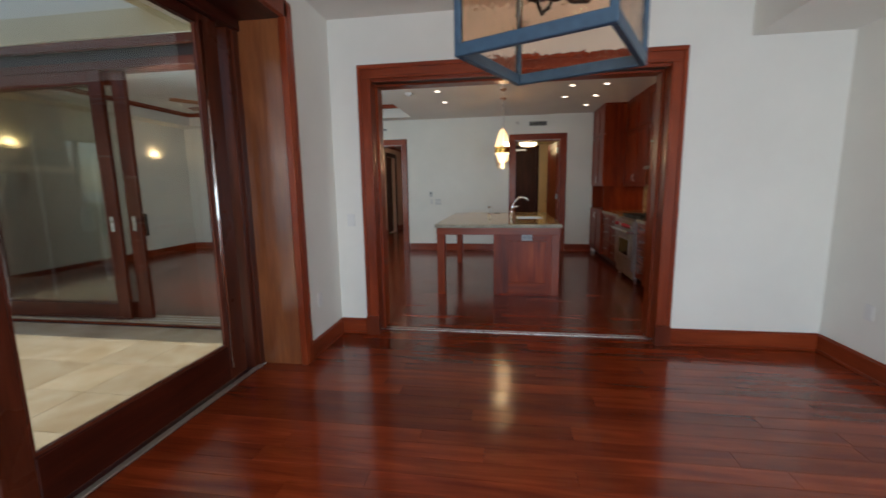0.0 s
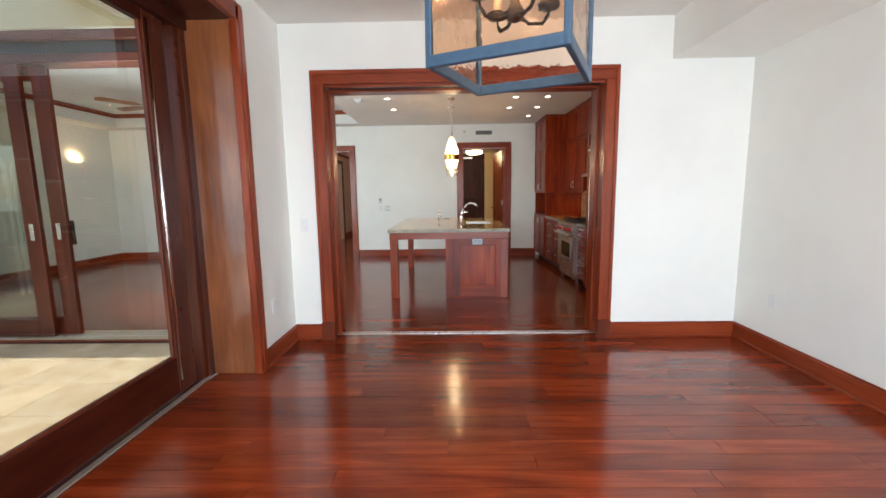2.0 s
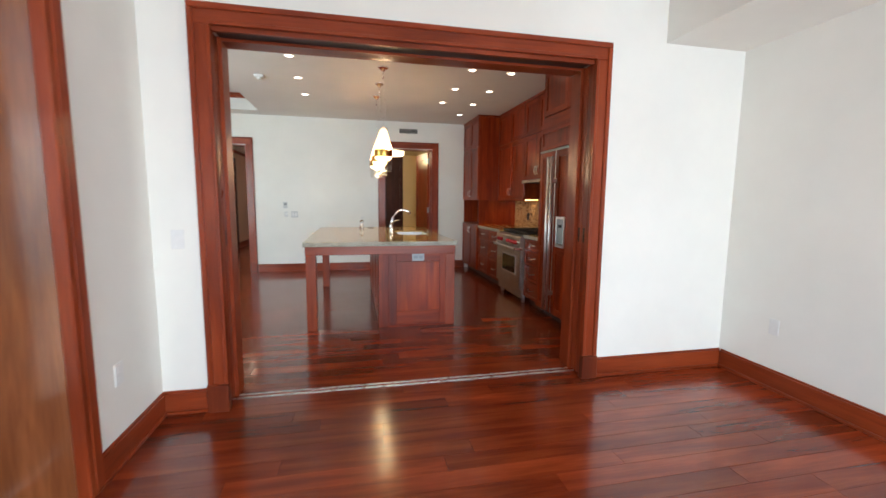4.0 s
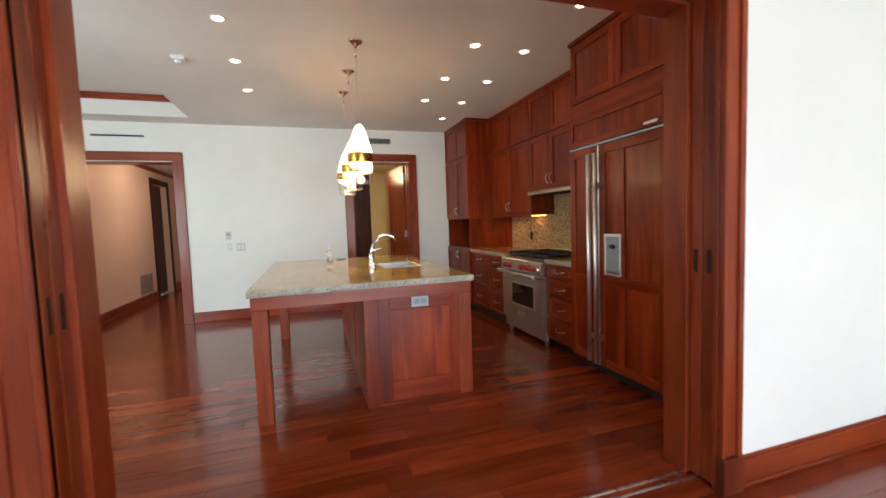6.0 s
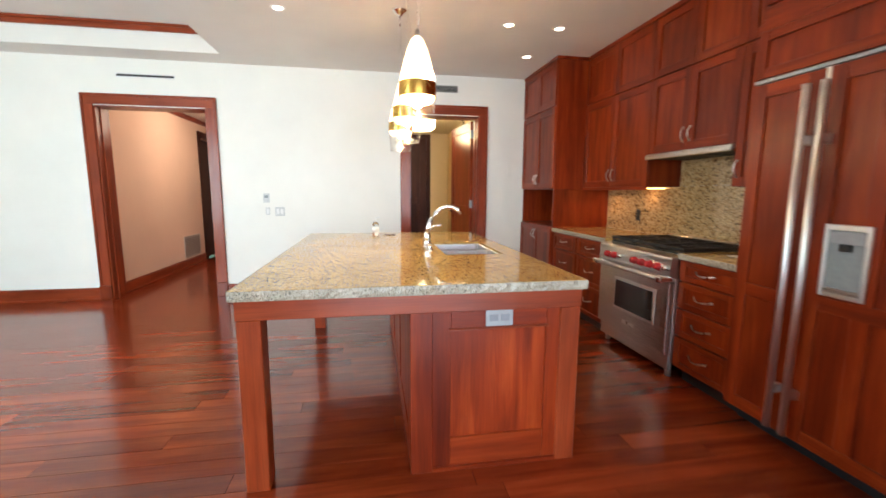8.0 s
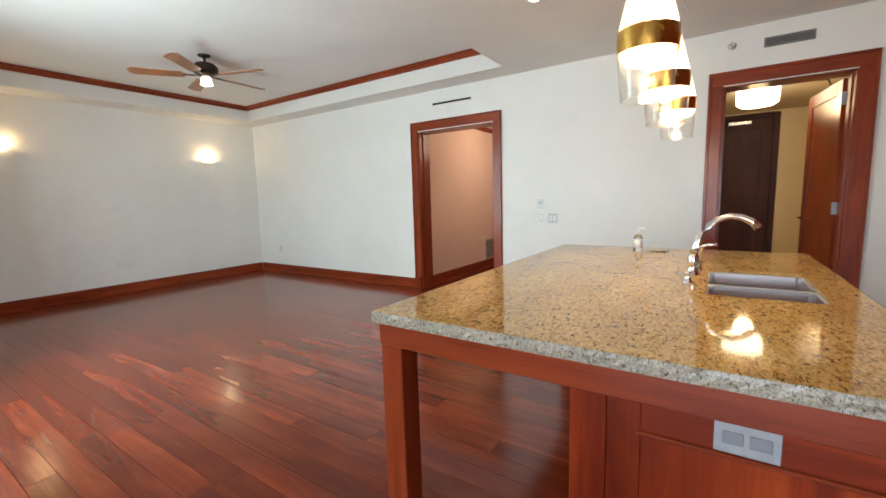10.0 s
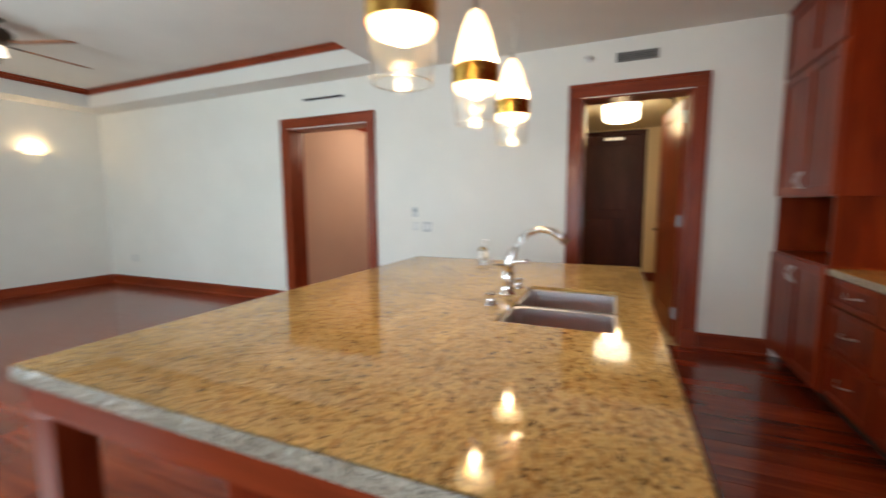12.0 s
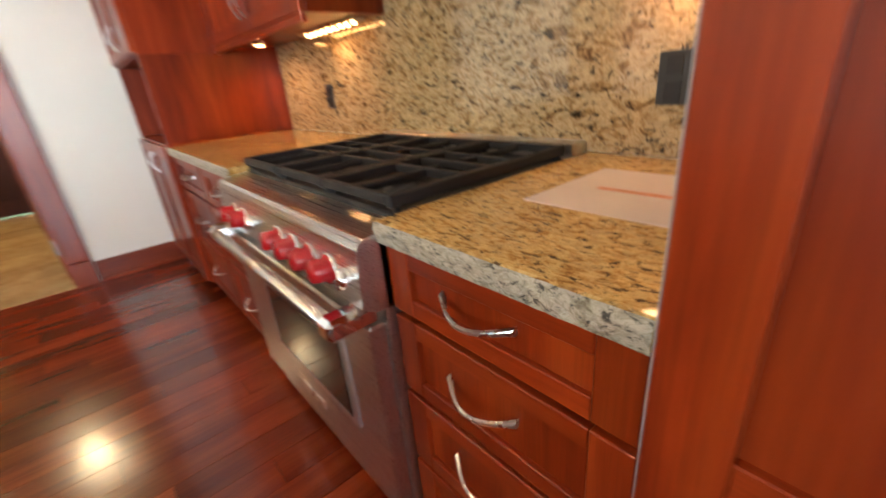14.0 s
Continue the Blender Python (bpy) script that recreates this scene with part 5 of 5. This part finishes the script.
for k in range(4):
    a = radians(45 + 90 * k)
    c, s = math.cos(a), math.sin(a)
    bm = bmesh.new()
    tube(bm, [(0, 0, 0.19), (0.05 * c, 0.05 * s, 0.165), (0.10 * c, 0.10 * s, 0.17), (0.125 * c, 0.125 * s, 0.20), (0.125 * c, 0.125 * s, 0.22)], 0.006, 8)
    lathe(bm, [(0.010, 0.215), (0.034, 0.222), (0.036, 0.235), (0.014, 0.238)], (0.125 * c, 0.125 * s, 0), 14)
    arm = part("candle_arm", placed(bm), M_bronze, t)
    bm = bmesh.new()
    lathe(bm, [(0.014, 0.236), (0.014, 0.32), (0.006, 0.322)], (0.125 * c, 0.125 * s, 0), 14)
    part("candle_sleeve", placed(bm), plain("ivory_sleeve", (0.75, 0.62, 0.42), 0.5), arm)
    bm = bmesh.new()
    lathe(bm, [(0.008, 0.322), (0.014, 0.335), (0.012, 0.355), (0.0, 0.385)], (0.125 * c, 0.125 * s, 0), 12)
    part("flame_bulb", placed(bm), M_bulb, arm, "glowing flame bulb")
    bulb_light("lantern_light", rot @ Vector((0.125 * c, 0.125 * s, 0.41)), 1.6, WARM, 0.012)
bm = bmesh.new()
for sx in (-1, 1):
    for sy in (-1, 1):
        tube(bm, [(sx * hw, sy * hw, LH), (0, 0, LH + 0.16)], 0.007, 6)
part("roof_bars", placed(bm), M_frame, t)
bm = bmesh.new()
tube(bm, [(0, 0, LH + 0.15), (0, 0, CEIL - LZ - 0.02)], 0.008, 8)
lathe(bm, [(0.06, CEIL - LZ), (0.055, CEIL - LZ - 0.02), (0.01, CEIL - LZ - 0.03)], (0, 0, 0), 18)
part("chain_rod", placed(bm), M_bronze, t)

# ---------------------------------------------------------------- entry hall behind the narrow doorway
structure("wall_hall", boxes((-1.0, -0.8, 9.79, 13.2, -0.1, 2.9), (1.75, 1.95, 9.79, 13.2, -0.1, 2.9), (-0.8, 0.29, 13.05, 13.25, -0.1, 2.9), (1.32, 1.75, 13.05, 13.25, -0.1, 2.9), (0.29, 1.32, 13.05, 13.25, 2.54, 2.9)), M_hall, "warm yellow painted hall walls")
structure("ceiling_hall", boxes((-1.0, 1.95, 9.79, 13.25, 2.56, 2.9)), plaster("hall_ceiling", (0.72, 0.64, 0.48)), "cream painted hall ceiling")
t = thing("entry_door", (0.8, 13.06, 0), "dark brown panelled wooden entry door, closed", "door")
part("leaf", boxes((0.33, 1.28, 13.07, 13.12, 0.01, 2.46), bevel=0.003), M_entry, t)
part("frame", boxes((0.25, 0.33, 13.03, 13.15, 0, 2.53), (1.28, 1.36, 13.03, 13.15, 0, 2.53), (0.33, 1.28, 13.03, 13.15, 2.46, 2.53), bevel=0.004), M_entry, t)
for z0, z1 in ((0.2, 1.05), (1.2, 2.30)):
    part("raised_panel", boxes((0.47, 1.14, 13.058, 13.075, z0, z1), bevel=0.006), M_entry, t)
bm = bmesh.new()
tube(bm, [(0.40, 13.06, 1.02), (0.40, 13.02, 1.02), (0.50, 13.02, 1.02)], 0.009, 8)
part("lever_handle", bm, M_bronze, t)
part("lock_plate", boxes((0.375, 0.425, 13.056, 13.07, 0.92, 1.22), bevel=0.003), M_bronze, t)
part("closer", boxes((0.7, 1.0, 13.02, 13.07, 2.38, 2.43), bevel=0.004), M_nickel, t)
t = thing("hall_door", (1.52, 9.84, 0), "reddish panelled door standing open into the hall", "door")
HX = 1.50
leaf = part("leaf", boxes((HX - 0.02, HX + 0.02, 9.845, 9.965, 0.01, 2.295), (HX - 0.02, HX + 0.02, 10.615, 10.735, 0.01, 2.295), (HX - 0.02, HX + 0.02, 9.965, 10.615, 0.01, 0.22), (HX - 0.02, HX + 0.02, 9.965, 10.615, 2.17, 2.295), (HX - 0.02, HX + 0.02, 9.965, 10.615, 1.0, 1.12), bevel=0.003), M_trim_v, t)
part("panel", boxes((HX - 0.010, HX + 0.010, 9.96, 10.62, 0.215, 2.175)), M_trim_v, leaf)
for z in (0.25, 1.15, 2.12):
    part("hinge", boxes((1.47, 1.517, 9.815, 9.845, z - 0.055, z + 0.055), bevel=0.003), M_plate, t, "grey steel butt hinge")
bm = bmesh.new()
tube(bm, [(HX - 0.02, 10.68, 1.02), (HX - 0.06, 10.68, 1.02), (HX - 0.06, 10.58, 1.02)], 0.009, 8)
part("lever_handle", bm, M_bronze, leaf)
bm = bmesh.new()
tube(bm, [(1.30, 9.86, 2.31), (1.42, 10.0, 2.33), (1.49, 10.18, 2.31)], 0.008, 6)
part("closer_arm", bm, M_bronze, t)
t.rotation_euler = (0, 0, radians(6.5))
t = thing("hall_ceiling_light", (0.945, 11.05, 2.56), "lit frosted glass drum light on the hall ceiling", "ceiling light")
bm = bmesh.new()
lathe(bm, [(0.0, -0.235), (0.16, -0.23), (0.205, -0.20), (0.215, -0.03)], (0.945, 11.05, 2.56), 28)
part("drum", bm, glow("hall_drum", (1.0, 0.84, 0.56), 3.2), t)
bm = bmesh.new()
lathe(bm, [(0.22, -0.035), (0.225, 0.0)], (0.945, 11.05, 2.56), 28)
part("ring", bm, M_nickel, t)
bulb_light("hall_light", (0.945, 11.05, 2.24), 11, (1.0, 0.72, 0.38), 0.1)
t = thing("hall_console", (-0.2, 12.8, 0), "low white console cabinet with a dark top", "cabinet")
part("body", boxes((-0.78, 0.08, 12.65, 13.04, 0.06, 0.80), bevel=0.004), plain("cream_lacquer", (0.66, 0.56, 0.38), 0.4), t)
part("top", boxes((-0.79, 0.10, 12.63, 13.045, 0.80, 0.825), bevel=0.003), M_bronze, t)
part("plinth", boxes((-0.76, 0.06, 12.68, 13.03, 0.0, 0.06)), M_black, t)
baseboard("baseboard_hall", [("x", -0.8, 0.25, 13.05, -1), ("x", 1.36, 1.75, 13.05, -1), ("y", 10.75, 13.03, 1.75, -1)])

# ---------------------------------------------------------------- corridor behind the wide doorway
structure("wall_corridor", boxes((-3.25, -3.05, 9.79, 12.62, -0.1, 2.9), (-3.25, -3.05, 12.62, 13.52, 2.3, 2.9), (-3.25, -3.05, 13.52, 15.2, -0.1, 2.9), (-1.60, -1.40, 9.79, 15.2, -0.1, 2.9), (-3.05, -1.60, 15.0, 15.2, -0.1, 2.9)), M_bed_hall, "warm beige painted corridor walls")
structure("wall_side_room", boxes((-4.6, -3.25, 12.2, 12.4, -0.1, 2.9), (-4.6, -3.25, 13.9, 14.1, -0.1, 2.9), (-4.8, -4.6, 12.2, 14.1, -0.1, 2.9)), M_bed_hall, "dim beige side room walls")
structure("ceiling_corridor", boxes((-4.8, -1.4, 9.79, 15.2, 2.62, 2.9)), M_ceiling, "cream painted corridor ceiling")
crown("trim_corridor", [(-3.05, -3.02, 9.79, 15.0, 2.54, 2.62), (-3.02, -1.60, 14.97, 15.0, 2.54, 2.62)], M_trim_x, "reddish wooden crown moulding in the corridor")
baseboard("baseboard_corridor", [("y", 9.86, 12.51, -3.05, 1), ("y", 13.63, 15.0, -3.05, 1), ("x", -3.05, -1.6, 15.0, -1)])
t = thing("door_4", (-3.05, 13.07, 0), "cased doorway with a dark wooden door, ajar", "", kind="structure")
part("side_casing", boxes((-3.05, -3.028, 12.51, 12.625, 0, 2.3), bevel=0.004), M_dark_v, t)
part("side_casing", boxes((-3.05, -3.028, 13.515, 13.63, 0, 2.3), bevel=0.004), M_dark_v, t)
part("head_casing", boxes((-3.05, -3.028, 12.51, 13.63, 2.3, 2.41), bevel=0.004), M_dark_y, t)
part("leaf", boxes((-3.20, -3.16, 12.625, 13.515, 0.01, 2.3), bevel=0.003), M_dark_v, t)
M_grille = plain("grille_grey", (0.50, 0.47, 0.43), 0.5)
t = thing("return_grille", (-3.05, 11.97, 0.17), "pale louvred return-air grille low on the wall", "vent")
# dark sheet stands in for the shade between the slats
part("backing", boxes((-3.05, -3.046, 11.67, 12.27, 0.19, 0.52)), M_gap, t)
part("frame", boxes((-3.05, -3.036, 11.65, 12.29, 0.17, 0.19), (-3.05, -3.036, 11.65, 12.29, 0.52, 0.54), (-3.05, -3.036, 11.65, 11.67, 0.19, 0.52), (-3.05, -3.036, 12.27, 12.29, 0.19, 0.52)), M_grille, t)
for k in range(11):
    z = 0.205 + k * 0.03
    part("slat", boxes((-3.046, -3.038, 11.67, 12.27, z - 0.009, z + 0.009)), M_grille, t)
# added fill light with no fixture, brightens the corridor walls
bulb_light("corridor_fill", (-2.0, 11.2, 2.40), 20, (1.0, 0.76, 0.58), 0.3)

# ---------------------------------------------------------------- lanai and outdoors
# far strip is added to shade the fireplace; the gap lets sun onto the tiles
structure("lanai_ceiling", boxes((-3.0, -1.951, -1.0, 4.335, 3.1, 3.4), (-8.6, -7.3, -1.0, 4.335, 3.1, 3.4), (-1.951, -1.721, 3.586, 4.334, 3.1, 3.4)), M_cream, "cream plaster lanai soffit with a far strip added for shade")
structure("lanai_wall", boxes((-9.0, WX, 4.335, 4.6, -0.1, 3.4)), M_cream, "cream stucco outer wall")
structure("lanai_front", boxes((-7.06, -1.721, 4.325, 4.3345, 2.865, 3.1)), M_cream, "cream stucco band above the sliding doors")
structure("lanai_beam", boxes((-8.6, -8.38, -1.0, 4.335, 2.45, 3.1), bevel=0.01), M_cream, "cream stucco beam over the lanai opening")
structure("lanai_parapet", boxes((-8.6, -8.4, -4.5, 4.335, -0.2, 0.42), bevel=0.01), M_cream, "low cream stucco parapet")
t = thing("outdoor_fireplace", (-7.9, 1.85, 0), "dark stone outdoor fireplace with a tapered hood and pale mantel", "fireplace")
M_fire = plain("dark_stone", (0.055, 0.05, 0.048), 0.7, 0.3, 9)
bm = bmesh.new()
for (h0, z0), (h1, z1) in (((0.62, -0.03), (0.62, 0.75)), ((0.60, 0.75), (0.34, 1.75)), ((0.34, 1.87), (0.28, 3.1))):
    low = [bm.verts.new((-7.95 + sx * min(0.38, h0), 1.85 + sy * h0, z0)) for sx, sy in ((-1, -1), (1, -1), (1, 1), (-1, 1))]
    high = [bm.verts.new((-7.95 + sx * min(0.36, h1), 1.85 + sy * h1, z1)) for sx, sy in ((-1, -1), (1, -1), (1, 1), (-1, 1))]
    bm.faces.new(low[::-1])
    bm.faces.new(high)
    for k in range(4):
        bm.faces.new((low[k], low[(k + 1) % 4], high[(k + 1) % 4], high[k]))
part("body", bm, M_fire, t)
part("mantel", boxes((-8.33, -7.52, 1.35, 2.35, 1.75, 1.87), bevel=0.006), M_cream, t, "pale plaster mantel band")
# no hollow here: the opening's shade is a black sheet on the body
part("hearth", boxes((-7.575, -7.565, 1.5, 2.2, 0.15, 0.62)), M_black, t, "black sheet for the shade in the fire opening")
t = thing("railing", (-8.5, 0, 0.42), "dark metal railing on the lanai parapet", "railing")
for z in (0.72, 0.98):
    bm = bmesh.new()
    tube(bm, [(-8.5, -4.5, z), (-8.5, 4.38, z)], 0.018, 8)
    part("rail", bm, M_bronze, t)
for k in range(7):
    bm = bmesh.new()
    tube(bm, [(-8.5, -4.4 + k * 1.4, 0.42), (-8.5, -4.4 + k * 1.4, 0.98)], 0.014, 8)
    part("post", bm, M_bronze, t)
structure("ground", boxes((-400, 400, -400, 400, -0.6, -0.25)), plain("lawn", (0.06, 0.11, 0.03), 0.9, 0.4, 3.0), "green lawn round the house")
structure("water", boxes((-4000, -60, -3000, 3000, -0.24, -0.2)), plain("sea", (0.02, 0.10, 0.16), 0.15, 0.2, 0.2), "blue sea beyond the lawn")


def tree(x, y, h, seed):
    rnd = random.Random(seed)
    t = thing("palm_tree", (x, y, -0.25), "tall palm tree with a drooping feathery crown", "tree", "trees by the sea")
    bm = bmesh.new()
    pts = [(x + 0.5 * math.sin(k / 8 * 1.3), y + 0.1 * k / 8, -0.25 + h * k / 8) for k in range(9)]
    tube(bm, pts, [0.18 - 0.01 * k for k in range(9)], 10)
    part("trunk", bm, plain("bark", (0.16, 0.12, 0.08), 0.9, 0.3, 12), t)
    bm = bmesh.new()
    top = Vector(pts[-1])
    for k in range(22):
        a = rnd.uniform(0, 2 * math.pi)
        lift = rnd.uniform(-0.1, 0.9)
        L = rnd.uniform(1.6, 2.4)
        d = Vector((math.cos(a), math.sin(a), 0))
        side = Vector((-d.y, d.x, 0))
        prev = top
        for i in range(1, 9):
            f = i / 8
            p = top + d * L * f + Vector((0, 0, lift * L * f * 0.6 - 1.5 * f * f))
            for s in (-1, 1):
                tip = prev.lerp(p, 0.5) + side * s * 0.45 * (1 - f * 0.7) - Vector((0, 0, 0.18))
                bm.faces.new([bm.verts.new(prev), bm.verts.new(p), bm.verts.new(tip)])
            prev = p
    part("crown", bm, plain("palm_leaf", (0.05, 0.11, 0.03), 0.6, 0.35, 5), t)
    return t


for i, (x, y, h) in enumerate(((-22, -6, 6.0), (-26, -14, 7.0), (-30, -2, 6.5), (-20, -19, 5.5), (-34, -24, 7.5), (-24, 4, 6.0))):
    tree(x, y, h, i)
t = thing("hedge", (-16, -5, -0.25), "uneven clipped green hedge beyond the lanai", "hedge", kind="stuff")
bm = bmesh.new()
rnd = random.Random(5)
for k in range(2600):
    c = Vector((-16 + rnd.gauss(0, 0.5), rnd.uniform(-26, 14), -0.25 + 1.1 * rnd.random() ** 0.6))
    u = Vector((rnd.uniform(-1, 1), rnd.uniform(-1, 1), rnd.uniform(-1, 1))).normalized() * 0.16
    w = Vector((rnd.uniform(-1, 1), rnd.uniform(-1, 1), rnd.uniform(-1, 1))).normalized() * 0.16
    bm.faces.new([bm.verts.new(c + u), bm.verts.new(c + w), bm.verts.new(c - u), bm.verts.new(c - w)])
part("leaves", bm, plain("hedge_leaf", (0.05, 0.10, 0.025), 0.7, 0.35, 5), t)

# ---------------------------------------------------------------- floors, laid piece by piece
rnd = random.Random(11)
PLANK = 0.127


def plank(bm, x0, x1, y0, y1, top=0.0):
    """A floor board with crisp edges and open underside; a hairline gap is left round it."""
    z0, g = top - 0.016, 0.0009
    x0, x1, y0, y1 = x0 + g, x1 - g, y0 + g, y1 - g
    low = [bm.verts.new((x, y, z0)) for x, y in ((x0, y0), (x1, y0), (x1, y1), (x0, y1))]
    hi = [bm.verts.new((x, y, top)) for x, y in ((x0, y0), (x1, y0), (x1, y1), (x0, y1))]
    for k in range(4):
        j = (k + 1) % 4
        bm.faces.new((low[k], low[j], hi[j], hi[k]))
    bm.faces.new(hi)


def board_floor(name, x0, x1, y0, y1, near, label):
    """Boards along x in staggered rows; those that near() picks are parts, the rest one sheet of boards."""
    sub = structure(name, boxes((x0, x1, y0, y1, -0.12, -0.016)), M_gap, label)
    rest = bmesh.new()
    n = round((y1 - y0) / PLANK)
    w = (y1 - y0) / n
    for r in range(n):
        a = x0
        b = x0 + rnd.uniform(0.4, 1.9)
        while a < x1 - 1e-6:
            b = min(b, x1)
            if x1 - b < 0.3:
                b = x1
            ya, yb = y0 + r * w, y0 + (r + 1) * w
            dz = -rnd.uniform(0, 0.0004)
            if near((a + b) / 2, ya):
                bm = bmesh.new()
                plank(bm, a, b, ya, yb, dz)
                ob = new("plank", mesh_of("plank", bm, M_floor))
                ob.parent = sub
            else:
                plank(rest, a, b, ya, yb, dz)
            a, b = b, b + rnd.uniform(0.9, 2.1)
    if len(rest.verts):
        tagged(part("far_planks", rest, M_floor, sub), kind="stuff")
    else:
        rest.free()
    return sub


board_floor("floor_dining", -1.505, 2.985, -1.6, 4.335, lambda x, y: y > 0.6, "glossy reddish hardwood plank floor")
board_floor("floor_kitchen", WX, 2.90, 4.335, 9.59, lambda x, y: x > -2.6, "glossy reddish hardwood plank floor")
board_floor("floor_corridor", -3.05, -1.60, 9.59, 15.0, lambda x, y: False, "glossy reddish hardwood plank floor")


def tile_floor(name, x0, x1, y0, y1, size, top, material, label):
    sub = structure(name, boxes((x0, x1, y0, y1, top - 0.14, top - 0.006)), plain(name + "_grout", (0.45, 0.38, 0.27), 0.9), label)
    nx, ny = max(1, round((x1 - x0) / size)), max(1, round((y1 - y0) / size))
    dx, dy = (x1 - x0) / nx, (y1 - y0) / ny
    bm = bmesh.new()
    box(bm, -dx / 2 + 0.002, dx / 2 - 0.002, -dy / 2 + 0.002, dy / 2 - 0.002, -0.008, 0, 0.002)
    me = mesh_of("tile", bm, material)
    for i in range(nx):
        for j in range(ny):
            ob = new("tile", me)
            ob.location = (x0 + (i + 0.5) * dx, y0 + (j + 0.5) * dy, top)
            ob.parent = sub
    return sub


tile_floor("floor_hall", -0.8, 1.75, 9.60, 13.05, 0.45, 0.0, M_htile, "golden stone tiles in the entry hall")
tile_floor("floor_lanai", -8.4, -1.70, -2.0, 4.38, 0.46, -0.03, M_trav, "pale travertine tiles of the lanai")
